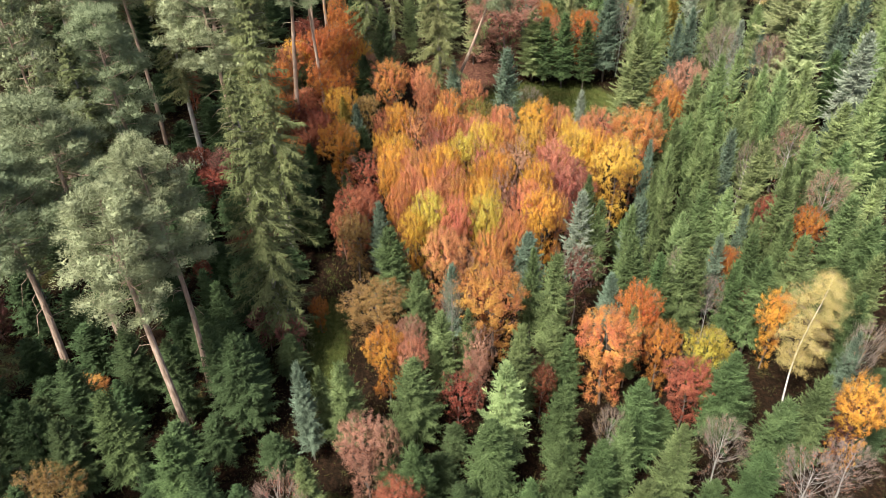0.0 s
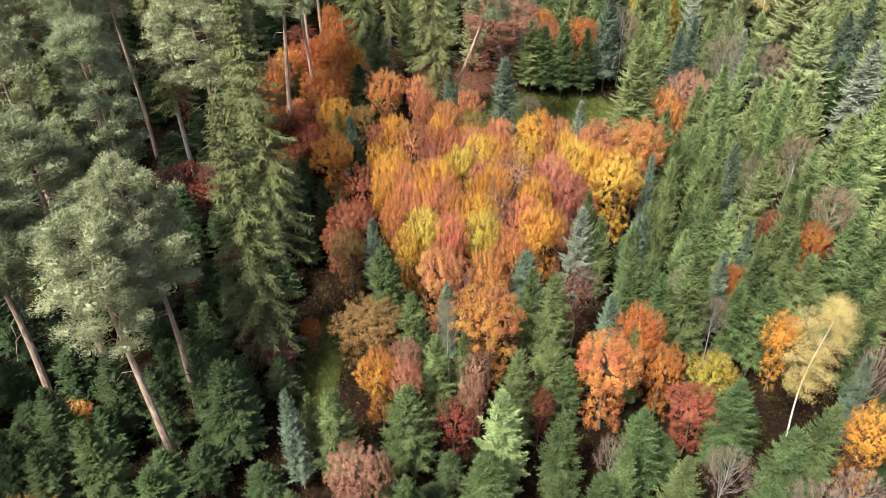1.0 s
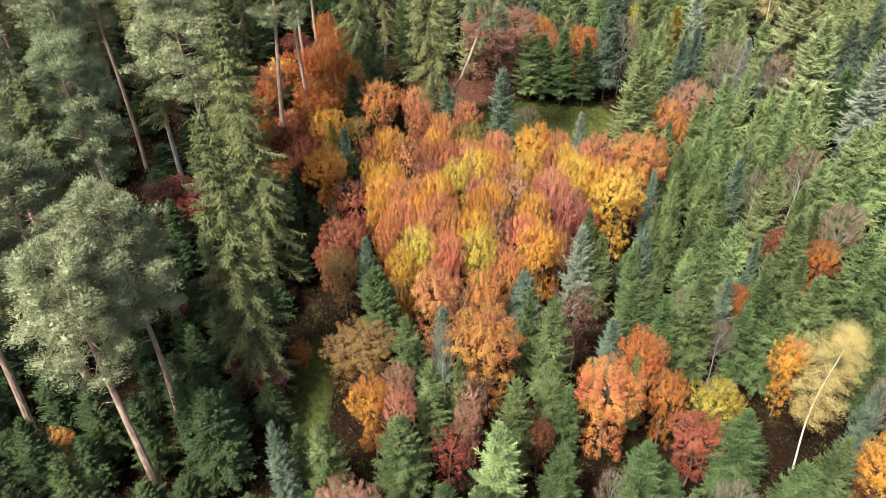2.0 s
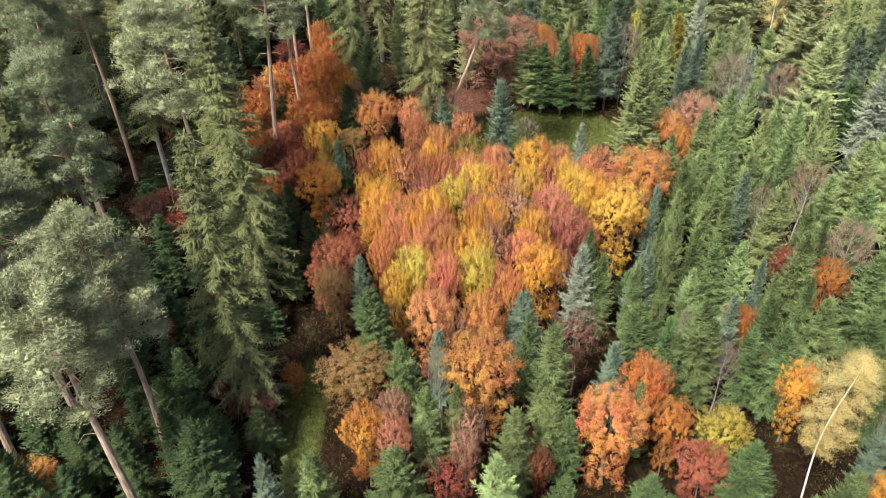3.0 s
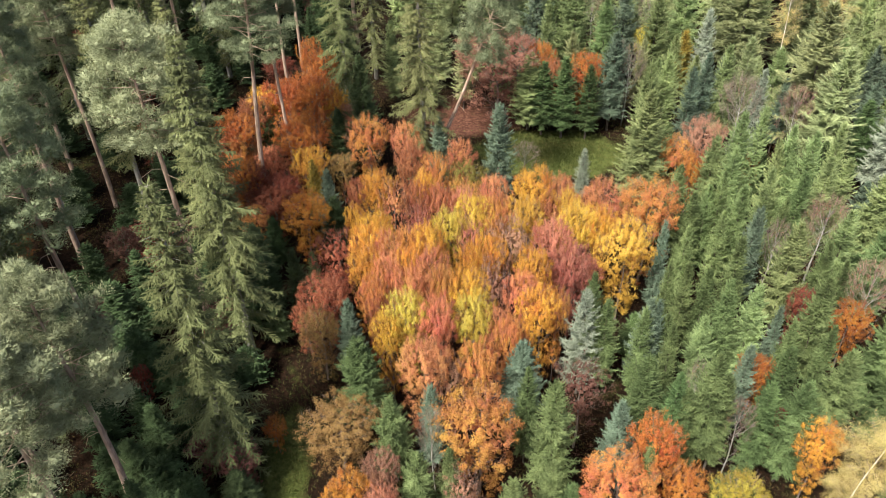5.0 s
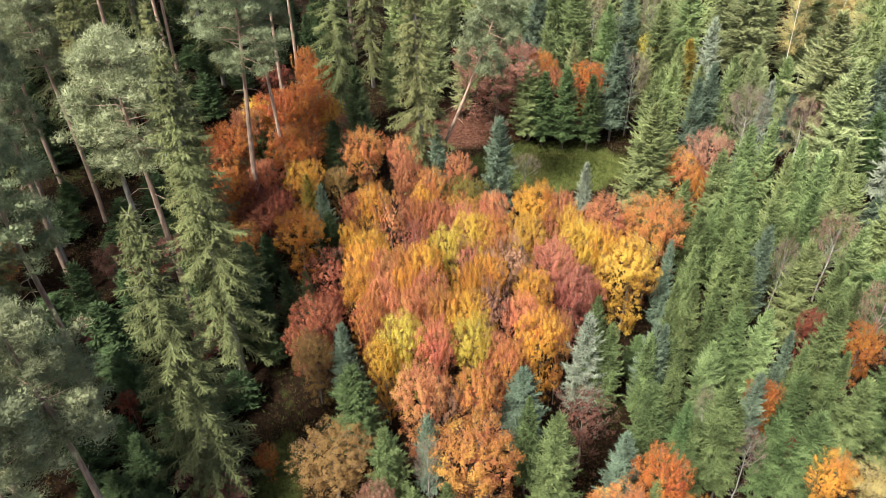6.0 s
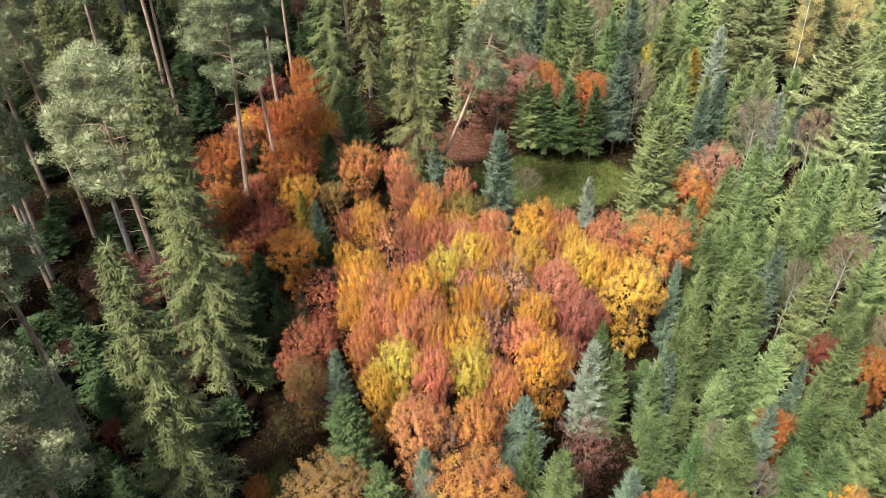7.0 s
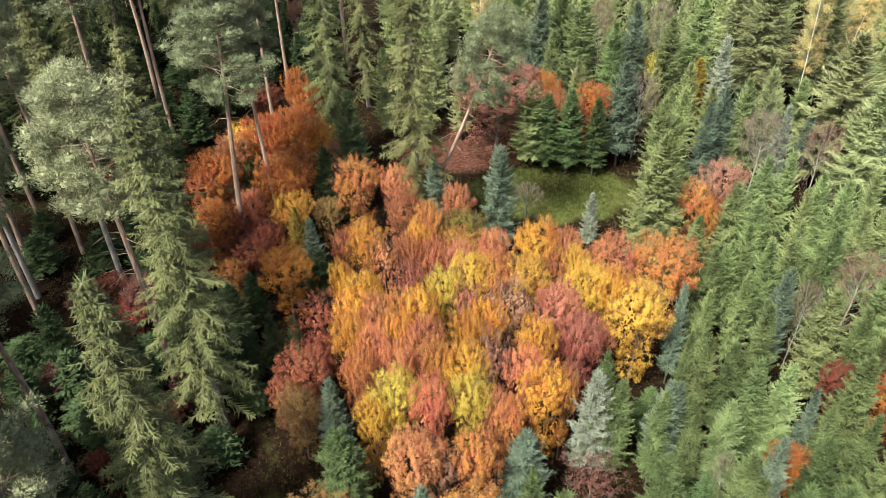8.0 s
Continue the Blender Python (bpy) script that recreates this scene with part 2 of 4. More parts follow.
# ---- tree meshes ----
class Soup:
    """Collects triangles; each blade is an island of its own."""

    def __init__(self):
        self.v, self.f = [], []

    def blade(self, o, way, width, side=None):
        s = way.cross(side if side is not None else Vector((random.gauss(0, 1), random.gauss(0, 1), random.gauss(0, 1))))
        if s.length < 1e-6:
            s = Vector((1, 0, 0))
        s = s.normalized() * (width / 2)
        k = len(self.v)
        self.v += [o + s, o + way, o - s]
        self.f += [(k, k + 1, k + 2)]

    def leaf(self, o, size, face):
        n = (face.normalized() + Vector((random.gauss(0, 0.28), random.gauss(0, 0.28), random.gauss(0, 0.28)))).normalized()
        a = n.cross(Vector((random.gauss(0, 1), random.gauss(0, 1), random.gauss(0, 1)))).normalized() * size
        b = n.cross(a) * 0.62
        k = len(self.v)
        self.v += [o - a * 0.5, o + b, o + a * 0.6]
        self.f += [(k, k + 1, k + 2)]

    def tube(self, pts, radii, sides=6):
        k = len(self.v)
        for i, (p, r) in enumerate(zip(pts, radii)):
            t = (pts[min(i + 1, len(pts) - 1)] - pts[max(i - 1, 0)]).normalized()
            a = t.cross(Vector((0.31, 0.95, 0.07))).normalized()
            b = t.cross(a)
            for j in range(sides):
                q = 2 * math.pi * j / sides
                self.v.append(p + (a * math.cos(q) + b * math.sin(q)) * r)
        for i in range(len(pts) - 1):
            for j in range(sides):
                c, d = k + i * sides + j, k + i * sides + (j + 1) % sides
                self.f.append((c, d, d + sides, c + sides))

    def mesh(self, name):
        me = bpy.data.meshes.new(name)
        me.from_pydata([tuple(p) for p in self.v], [], self.f)
        me.materials.append(None)
        return me


def turned(a, e):
    return Vector((math.cos(a) * math.cos(e), math.sin(a) * math.cos(e), math.sin(e)))


UP = Vector((0, 0, 1))


def young_spruce_meshes(seed, fine=True, rough=False):
    """A conical young spruce 10 m high, 2 m in radius: trunk, crown."""
    random.seed(seed)
    trunk, crown = Soup(), Soup()
    trunk.tube([Vector((0, 0, z)) for z in (-0.4, 0.5, 5, 9.6)], [0.15, 0.13, 0.08, 0.02], 6)
    width, gap, unit, tier = (0.062, 0.125, 0.150, 0.40) if fine else (0.15, 0.32, 0.34, 0.55) if rough else (0.088, 0.195, 0.22, 0.48)
    z = 1.8
    while z < 9.8:
        u = z / 10
        n = round(5 + 2.6 * (1 - u))
        base = random.random() * 6.28
        lean = random.uniform(0.85, 1.12)
        for i in range(n):
            a = base + 6.283 * (i + random.uniform(-0.3, 0.3)) / n
            L = (2.22 * (1 - math.exp(-(10 - z) / 3.4)) + 0.05) * random.uniform(0.72, 1.12) * lean
            e = radians(-4 + 42 * u ** 1.6 + random.uniform(-8, 8))
            out = turned(a, 0)
            foot = Vector((0, 0, z))
            s = 0.14
            while s <= 1.0:
                p = foot + out * (L * s * math.cos(e)) + UP * (L * s * math.sin(e) + 0.16 * L * s * s)
                side_len = 0.40 * L * (1 - s) + 0.13
                for sgn in (-1, 1):
                    q = a + sgn * radians(random.uniform(18, 76))
                    way = turned(q, e * 0.7 + radians(random.uniform(-26, 22))) * (side_len * random.uniform(0.55, 1.25))
                    crown.blade(p, way, width * 1.1, UP + Vector((random.gauss(0, 0.3), random.gauss(0, 0.3), 0)))
                    m = max(1, round(side_len / unit))
                    for k in range(m):
                        c = p + way * ((k + 0.55) / m)
                        crown.blade(c, turned(q + random.choice((-0.65, 0.0, 0.65)) + random.gauss(0, 0.2), e * 0.7 + radians(random.uniform(-22, 32))) * (unit * random.uniform(1.0, 1.6)), width, UP + out * 0.35 + Vector((random.gauss(0, 0.2), random.gauss(0, 0.2), 0)))
                crown.blade(p, turned(a + random.uniform(-0.6, 0.6), e + radians(random.uniform(10, 55))) * random.uniform(0.16, 0.30), width, UP + out * 0.3)
                s += gap / max(L, 0.35)
            for k in range(5 if rough else 9):  # the dense older twigs close to the trunk
                u2 = random.uniform(0.08, 0.60)
                q = foot + out * (L * u2 * math.cos(e)) + UP * (L * u2 * math.sin(e) - 0.10)
                crown.blade(q, turned(a + random.uniform(-1.0, 1.0), e - random.uniform(0.0, 0.5)) * (0.22 + 0.20 * L), 0.30 if rough else 0.19, UP + out * 0.4)
            tip = foot + out * (L * math.cos(e)) + UP * (L * math.sin(e) + 0.16 * L)
            for k in (-0.35, 0.0, 0.35):
                crown.blade(tip - out * 0.05, turned(a + k, e + 0.3) * random.uniform(0.2, 0.32), width)
        z += tier * random.uniform(0.8, 1.2) * (1.2 - 0.6 * u)
    for i in range(9):
        crown.blade(Vector((0, 0, 9.2 + 0.07 * i)), turned(i * 2.4, radians(55)) * (0.40 - 0.03 * i), 0.05)
    crown.blade(Vector((0, 0, 9.2)), Vector((0, 0, 0.8)), 0.06)
    return trunk.mesh("spruce_trunk"), crown.mesh("spruce_crown")


def old_spruce_meshes(seed, fine=True):
    """A tall old spruce 30 m high, 3.6 m in radius: tiers of long arching branches with hanging sprays, pale twigs near the top."""
    random.seed(seed)
    trunk, crown = Soup(), Soup()
    trunk.tube([Vector((0, 0, z)) for z in (-0.5, 1, 10, 20, 29)], [0.36, 0.30, 0.24, 0.14, 0.02], 9)
    width, gap, hang, tier = (0.060, 0.17, 9, 0.52) if fine else (0.10, 0.32, 4, 0.66)
    z = (2.6, 4.0, 11.0)[seed % 3]
    while z < 29.6:
        u = z / 30
        n = random.choice((4, 5, 5, 6))
        base = random.random() * 6.28
        for i in range(n):
            if random.random() < (0.25 if u < 0.35 else 0.06):
                continue
            a = base + 6.283 * (i + random.uniform(-0.35, 0.35)) / n
            L = (4.0 * (1 - u) ** 0.62 * min(1.0, 0.62 + 1.3 * u) + 0.15) * random.choice((0.62, 0.75, 0.85, 0.92, 1.08)) * random.uniform(0.92, 1.06)
            e = radians(-20 + 54 * u ** 2 + random.uniform(-8, 8))
            out, foot = turned(a, 0), Vector((0, 0, z))
            sag = 0.42 * (1 - u) + 0.10

            def along(s):
                return foot + out * (L * s) + UP * (L * (math.sin(e) * s - sag * s * s + 0.55 * sag * s ** 3))

            trunk.tube([foot, along(0.3), along(0.75)], [0.036, 0.024, 0.008], 3)
            for k in range(7):  # dense older twigs along the bough
                p = along(random.uniform(0.08, 0.7))
                crown.blade(p, turned(a + random.choice((-1, 1)) * random.uniform(0.5, 1.2), radians(random.uniform(-50, -10))) * random.uniform(0.3, 0.6), 0.15, UP + out * 0.5)
            s = 0.10
            while s <= 1.0:
                p = along(s)
                fall = (along(min(s + 0.05, 1.05)) - p).normalized()
                reach = (0.20 + 0.95 * min(s * 2.2, 1.0) * (1.05 - s) ** 0.7) * min(1.0, 0.30 + L / 2.8)
                for sgn in (-1, 1):
                    q = a + sgn * radians(random.uniform(15, 88))
                    arm = turned(q, radians(random.uniform(-58, 8))) * (reach * random.uniform(0.45, 1.2))
                    crown.blade(p, arm, width * 1.2, UP)
                    for k in range(hang):
                        c = p + arm * ((k + 0.5) / hang)
                        d = turned(q + random.uniform(-1.0, 1.0), radians(random.uniform(-85, -5)))
                        crown.blade(c, d * (random.uniform(0.12, 0.25) if fine else random.uniform(0.24, 0.42)), width, UP * 0.7 + out * 0.7 + Vector((random.gauss(0, 0.22), random.gauss(0, 0.22), 0)))
                crown.blade(p, (fall + UP * random.uniform(0.0, 0.4)) * random.uniform(0.28, 0.45), width * 1.5, UP)
                s += gap / max(L, 0.5)
        z += tier * random.uniform(0.7, 1.3) * (1.15 - 0.55 * u)
    for i in range(8):
        crown.blade(Vector((0, 0, 28.6 + 0.14 * i)), turned(i * 2.4, radians(50)) * (0.5 - 0.04 * i), 0.07)
    crown.blade(Vector((0, 0, 29)), Vector((0, 0, 1.0)), 0.07)
    for k in range(30):  # dead snags on the lower trunk, pale bare twigs under the tip
        low = k < 16
        zz, a = (random.uniform(1.5, 7.5) if low else random.uniform(22, 27.5)), random.random() * 6.28
        trunk.tube([Vector((0, 0, zz)), Vector((0, 0, zz)) + turned(a, radians(-8 if low else 14)) * random.uniform(0.7, 1.7)], [0.03, 0.008], 3)
    return trunk.mesh("old_spruce_trunk"), crown.mesh("old_spruce_crown")


def pine_meshes(seed, fine=True):
    """A tall pine 24 m high: a long bare trunk with crooked limbs and a billowing crown of needle pads, 3.2 m in radius."""
    random.seed(seed)
    trunk, crown = Soup(), Soup()

    def axis(z):
        u = z / 24
        return Vector((0.25 * math.sin(u * 5 + seed), 0.2 * math.sin(u * 4 + 2 * seed), z))

    zs = [-0.5] + [1.5 * i for i in range(16)] + [23.2]
    trunk.tube([axis(z) for z in zs], [0.25 * (1 - max(z, 0) / 25) ** 0.75 + 0.02 for z in zs], 9)
    n, pads, needles, width = (50, 5, 220, 0.046) if fine else (40, 4, 60, 0.110)
    low = (0.68, 0.60, 0.66, 0.62)[seed % 4]
    for i in range(n):
        w = (i + random.random()) / n
        u = low + (0.975 - low) * w
        z = 24 * u
        a = i * 2.399 + random.uniform(-0.4, 0.4)
        L = 3.3 * (math.sin(math.pi * (0.24 + 0.70 * w)) ** 0.7) * random.choice((0.55, 0.8, 0.95, 1.1))
        e = radians(-4 + 60 * w + random.uniform(-10, 14))
        o = axis(z)
        mid = o + turned(a, e * 0.5) * (L * 0.55)
        trunk.tube([o, mid], [0.042 * (1.2 - w * 0.7), 0.02], 4)
        for k in range(pads):
            c = mid + turned(a + random.gauss(0, 0.75), e + random.uniform(-0.1, 0.6)) * (L * random.uniform(0.1, 0.58))
            trunk.tube([mid, c], [0.020, 0.008], 3)
            size = random.uniform(0.50, 0.88)
            outward = (c - axis(z - 1.0)).normalized()
            for j in range(22):  # the shaded heart of the pad
                d = turned(random.random() * 6.28, random.uniform(-0.6, 1.2))
                crown.blade(c + Vector((d.x, d.y, d.z * 0.62)) * (size * 0.35), d.cross(UP + outward * 0.3).normalized() * (size * random.uniform(0.3, 0.5)), size * 0.24, d)
            for j in range(needles):
                d = turned(random.random() * 6.28, math.asin(random.uniform(-0.5, 1.0)))
                p = c + Vector((d.x * size, d.y * size, d.z * size * 0.62)) * (random.random() ** 0.35)
                way = (d * 0.6 + outward * 0.3 + UP * 0.35 + Vector((random.gauss(0, 0.6), random.gauss(0, 0.6), random.gauss(0, 0.4)))).normalized()
                crown.blade(p, way * (random.uniform(0.11, 0.19) if fine else random.uniform(0.18, 0.30)), width, d + UP * 0.2 + Vector((random.gauss(0, 0.2), random.gauss(0, 0.2), 0)))
    for k in range(6):  # dead limbs below the crown
        z, a = random.uniform(10, 15), random.random() * 6.28
        o = axis(z)
        trunk.tube([o, o + turned(a, -0.05) * 0.8, o + turned(a + 0.3, -0.35) * random.uniform(1.2, 2.2)], [0.026, 0.016, 0.006], 4)
    return trunk.mesh("pine_trunk"), crown.mesh("pine_crown")


def broadleaf_meshes(seed, clumps=190, per=64, twigs=330, gap=0.40, leaf=0.105, limb=0.018, twig=0.018, puff=0.42):
    """A young broadleaf tree 10 m high, 2.5 m in radius: trunk with limbs, fine twigs, a lumpy round crown of leaf clumps."""
    random.seed(seed)
    trunk, tw, crown = Soup(), Soup(), Soup()
    lean = Vector((random.uniform(-0.4, 0.4), random.uniform(-0.4, 0.4), 0))

    def axis(z):
        return Vector((0.12 * math.sin(z * 0.9 + seed), 0.12 * math.sin(z * 0.7 + 2 * seed), z)) + lean * (z / 10) ** 2

    zs = (-0.4, 0.6, 2.5, 4.5, 6.5, 8.8)
    trunk.tube([axis(z) for z in zs], [0.15, 0.12, 0.10, 0.075, 0.045, 0.012], 6)
    ends = []
    skirt = clumps // 3
    for i in range(clumps + skirt):
        a = i * 2.399 + random.uniform(-0.4, 0.4)
        sn = 1.0 - 1.62 * (i + random.random()) / clumps if i < clumps else random.uniform(-0.95, -0.62)
        cs = math.sqrt(max(0.0, 1 - sn * sn)) if i < clumps else random.uniform(0.40, 0.76)
        way = Vector((math.cos(a) * cs, math.sin(a) * cs, sn))
        lump = 1 + 0.42 * noise.noise(way * 1.9 + Vector((seed * 3.7, 0, 0)))
        r = lump * random.choice((1.0, 1.0, 0.95, 0.88, 0.72))
        wide = 2.5 * r
        drop = 1.9 if sn > 0 else 3.0 if i < clumps else random.uniform(4.0, 7.6)
        q = axis(7.55) + Vector((way.x * wide, way.y * wide, way.z * drop * (r if i < clumps else 1.0)))
        o = axis(max(1.4, min(8.6, q.z - 0.9 * math.hypot(q.x, q.y) - 0.4)))
        mid = o.lerp(q, 0.55) + Vector((0, 0, -0.10 * (q - o).length))
        if i % 4 == 0:
            trunk.tube([o, mid, q], [limb, limb * 0.55, 0.004], 3)
        ends.append((mid, q, way))
    for c, q, way in ends:
        thin = noise.noise(q * 0.55 + Vector((seed * 7.1, 0, 0))) < -gap
        size = puff * random.uniform(0.7, 1.25)
        for k in range(per // 7 if thin else per):
            d = (way + UP * 0.35 + Vector((random.gauss(0, 0.75), random.gauss(0, 0.75), random.gauss(0, 0.75)))).normalized()
            p = q + d * (size * random.random() ** 0.6) + (way + UP) * (0.07 * random.gauss(0, 1))
            crown.leaf(p, leaf * random.uniform(0.7, 1.35), d * 1.0 + way * 0.3 + UP * 0.1)
        for k in range(per // 9):
            crown.leaf(c.lerp(q, random.uniform(0.3, 1.0)) + Vector((random.gauss(0, 0.15), random.gauss(0, 0.15), random.gauss(0, 0.12))), leaf, UP)
    for k in range(420 if per > 20 else 0):  # the shaded leaves inside the crown
        c, q, way = random.choice(ends)
        crown.leaf(axis(6.6).lerp(q, random.uniform(0.45, 0.80)), random.uniform(0.26, 0.46), way + UP * 0.5)
    for i in range(twigs):
        c, q, way = random.choice(ends)
        if q.z < 5.5 and random.random() < 0.7:
            continue
        o = c.lerp(q, random.uniform(0.5, 1.0))
        w = turned(math.atan2(way.y, way.x) + random.gauss(0, 0.6), radians(random.uniform(35, 88))) * random.uniform(0.5, 0.95)
        tw.blade(o, w, twig)
        for j in range(4):
            tw.blade(o + w * random.uniform(0.2, 0.8), (w.normalized() + Vector((random.gauss(0, 0.5), random.gauss(0, 0.5), 0.2))) * random.uniform(0.2, 0.45), twig * 0.75)
    return trunk.mesh("broadleaf_trunk"), tw.mesh("broadleaf_twigs"), crown.mesh("broadleaf_crown")


def birch_meshes(seed):
    """A slender birch 17 m high, 2 m in radius: wavy trunk with rising limbs, thin leaves on hanging twigs."""
    random.seed(seed)
    trunk, tw, crown = Soup(), Soup(), Soup()

    def axis(z):
        return Vector((0.22 * math.sin(z * 0.35 + seed), 0.2 * math.sin(z * 0.3 + 2 * seed), z))

    zs = [-0.4] + [1.2 * i for i in range(14)] + [16.6]
    trunk.tube([axis(z) for z in zs], [0.058 * (1 - max(z, 0) / 17.5) + 0.012 for z in zs], 8)
    for i in range(74):
        u = 0.34 + 0.63 * (i + random.random()) / 74
        o, a = axis(17 * u), i * 2.399 + random.uniform(-0.4, 0.4)
        L = 2.5 * math.sin(math.pi * (0.26 + 0.70 * (u - 0.34) / 0.66)) ** 1.3 * random.uniform(0.5, 1.15)
        p1 = o + turned(a, radians(48)) * (L * 0.6)
        p2 = p1 + turned(a + random.uniform(-0.4, 0.4), radians(25)) * (L * 0.5)
        tw.tube([o, p1, p2], [0.020, 0.011, 0.004], 3)
        for k in range(14):
            s = random.uniform(0.3, 1.0)
            c = o.lerp(p1, s * 2) if s < 0.5 else p1.lerp(p2, s * 2 - 1)
            w = turned(a + random.gauss(0, 0.9), radians(random.uniform(-60, 30))) * random.uniform(0.3, 0.7)
            tw.blade(c, w, 0.02)
            for j in range(26):
                crown.leaf(c + w * random.uniform(0.1, 1.1) + Vector((random.gauss(0, 0.16), random.gauss(0, 0.16), random.gauss(0, 0.16))), 0.052 * random.uniform(0.7, 1.4), UP + turned(a, 0) * 0.5)
    return trunk.mesh("birch_trunk"), tw.mesh("birch_twigs"), crown.mesh("birch_crown")


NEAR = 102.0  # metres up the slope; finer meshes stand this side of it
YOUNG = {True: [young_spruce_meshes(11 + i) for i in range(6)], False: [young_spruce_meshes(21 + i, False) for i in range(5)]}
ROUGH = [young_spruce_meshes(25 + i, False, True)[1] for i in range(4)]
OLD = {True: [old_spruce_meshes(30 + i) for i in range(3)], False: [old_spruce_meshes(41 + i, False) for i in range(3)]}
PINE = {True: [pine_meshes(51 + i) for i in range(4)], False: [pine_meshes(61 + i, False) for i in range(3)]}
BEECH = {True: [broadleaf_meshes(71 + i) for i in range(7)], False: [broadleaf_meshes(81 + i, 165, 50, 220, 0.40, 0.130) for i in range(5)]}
SPARSE = [broadleaf_meshes(91 + i, 90, 40, 260, 0.10, 0.12) for i in range(3)]
BARE = [broadleaf_meshes(111 + i, 130, 5, 1500, 0.0, 0.10, 0.022, 0.013) for i in range(3)]
BIRCH = [birch_meshes(121 + i) for i in range(2)]

placed = []  # x, y, radius of every tree
spots = []  # x, y, kind
counter = {}


def pick(kind, choices):
    counter[kind] = counter.get(kind, -1) + 1
    return choices[counter[kind] % len(choices)]


def part(name, me, material, parent, label=""):
    ob = new(name, me)
    ob.parent = parent
    ob.material_slots[0].link = "OBJECT"
    ob.material_slots[0].material = material
    return tagged(ob, label)


def twiggery(me, material, parent):
    tagged(part("twig_spray", me, material, parent, "fine bare twigs"), kind="stuff")


def stand(name, x, y, sx, sz, label, category, group, lean=(0.0, 0.0), depth=0.0):
    """An Empty at a tree's foot, turned by chance and scaled to its size."""
    root = new(name)
    root.empty_display_size = 0.3
    turn = random.Random(round(x * 131 + y * 17)).uniform(0, 360)
    root.matrix_basis = pose(x, y, ground_z(x, y) - depth, lean[0], lean[1], 0) @ pose(0, 0, 0, 0, 0, turn) @ Matrix.Diagonal((sx, sx, sz, 1))
    placed.append((x, y, sx))
    spots.append((x, y, category))
    return tagged(root, label, category, group)


NEEDLE_WORDS = {"green": "fresh green", "mid": "green", "deep": "deep green", "light": "light yellow-green", "pale": "pale yellow-green", "dark": "shade-darkened green", "blue": "blue-green", "silver": "pale silvery", "mustard": "mustard-yellow"}


def spruce(x, y, h, r, tone="green", place="in the dense young plantation"):
    fir = tone in ("blue", "silver")
    root = stand("fir_tree" if fir else "spruce_tree", x, y, r / 2.0, h / 10.0, NEEDLE_WORDS[tone] + (" young fir " if fir else " young spruce ") + place, "fir" if fir else "spruce",
                 "young firs of the plantation" if fir else "young spruces of the plantation")
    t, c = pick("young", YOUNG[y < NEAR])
    part("trunk", t, MAT["bark_spruce"], root)
    part("crown", c, MAT[tone], root)


thickets = {}  # trees past counting, joined by tone


def thicket_spruce(x, y, h, r, tone, near=False):
    m = pose(x, y, ground_z(x, y), 0, 0, (x * 37 + y * 91) % 360) @ Matrix.Diagonal((r / 2.0, r / 2.0, h / 10.0, 1))
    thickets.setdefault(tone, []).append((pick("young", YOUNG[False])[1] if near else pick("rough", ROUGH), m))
    placed.append((x, y, r / 2.0))


def join_thickets(labels):
    for tone, things in thickets.items():
        verts, loops = [], []
        n = 0
        for me, m in things:
            co = np.empty(len(me.vertices) * 3)
            me.vertices.foreach_get("co", co)
            a = np.array(m)
            verts.append(co.reshape(-1, 3) @ a[:3, :3].T + a[:3, 3])
            ix = np.empty(len(me.loops), dtype=np.int64)
            me.loops.foreach_get("vertex_index", ix)
            loops.append(ix + n)
            n += len(me.vertices)
        me = bpy.data.meshes.new("thicket")
        me.from_pydata(np.concatenate(verts).tolist(), [], np.concatenate(loops).reshape(-1, 3).tolist())
        me.materials.append(MAT[tone])
        tagged(new("spruce_thicket", me), labels[tone], "spruce thicket", kind="stuff")


def old_spruce(x, y, h, r, fine=True, tone="old", form=None):
    root = stand("old_spruce_tree", x, y, r / 3.6, h / 30.0, "tall old spruce with drooping yellow-green sprays on the forest edge", "spruce", "tall old spruces")
    t, c = pick("old", OLD[fine]) if form is None else OLD[fine][form]
    part("trunk", t, MAT["bark_pale"], root, "pale grey trunk")
    part("crown", c, MAT[tone], root)


def pine(x, y, h, r, fine=True, lean=(0.0, 0.0)):
    root = stand("pine_tree", x, y, r / 2.75, h / 24.0, "tall pine with bare reddish trunk and pale grey-green crown", "pine", "tall pines", lean)
    t, c = pick("pine", PINE[fine])
    part("trunk", t, MAT["bark_pine"], root, "reddish-brown bare trunk")
    part("crown", c, MAT["pine"], root)


def leaning_pine(x, y, h, r):
    root = stand("pine_tree", x, y, r / 3.0, h / 24.0, "pine with pale trunk leaning over the clearing", "pine", "tall pines", (14.4, 18.1))
    t, c = PINE[True][1]
    part("trunk", t, MAT["bark_pine_pale"], root, "pale orange leaning trunk")
    part("crown", c, MAT["pine"], root)


LEAF_WORDS = {"yellow": "bright yellow", "gold": "golden-orange", "lime": "lime-yellow", "orange": "orange", "copper": "copper-orange", "pink": "pinkish-red", "russet": "russet-red", "ember": "glowing orange-red", "chestnut": "copper-brown", "withered": "salmon-brown withered",
              "crimson": "crimson-red", "brown": "dark brown withered", "tan": "tan-gold withered", "olive": "olive-green", "birch": "pale yellow"}


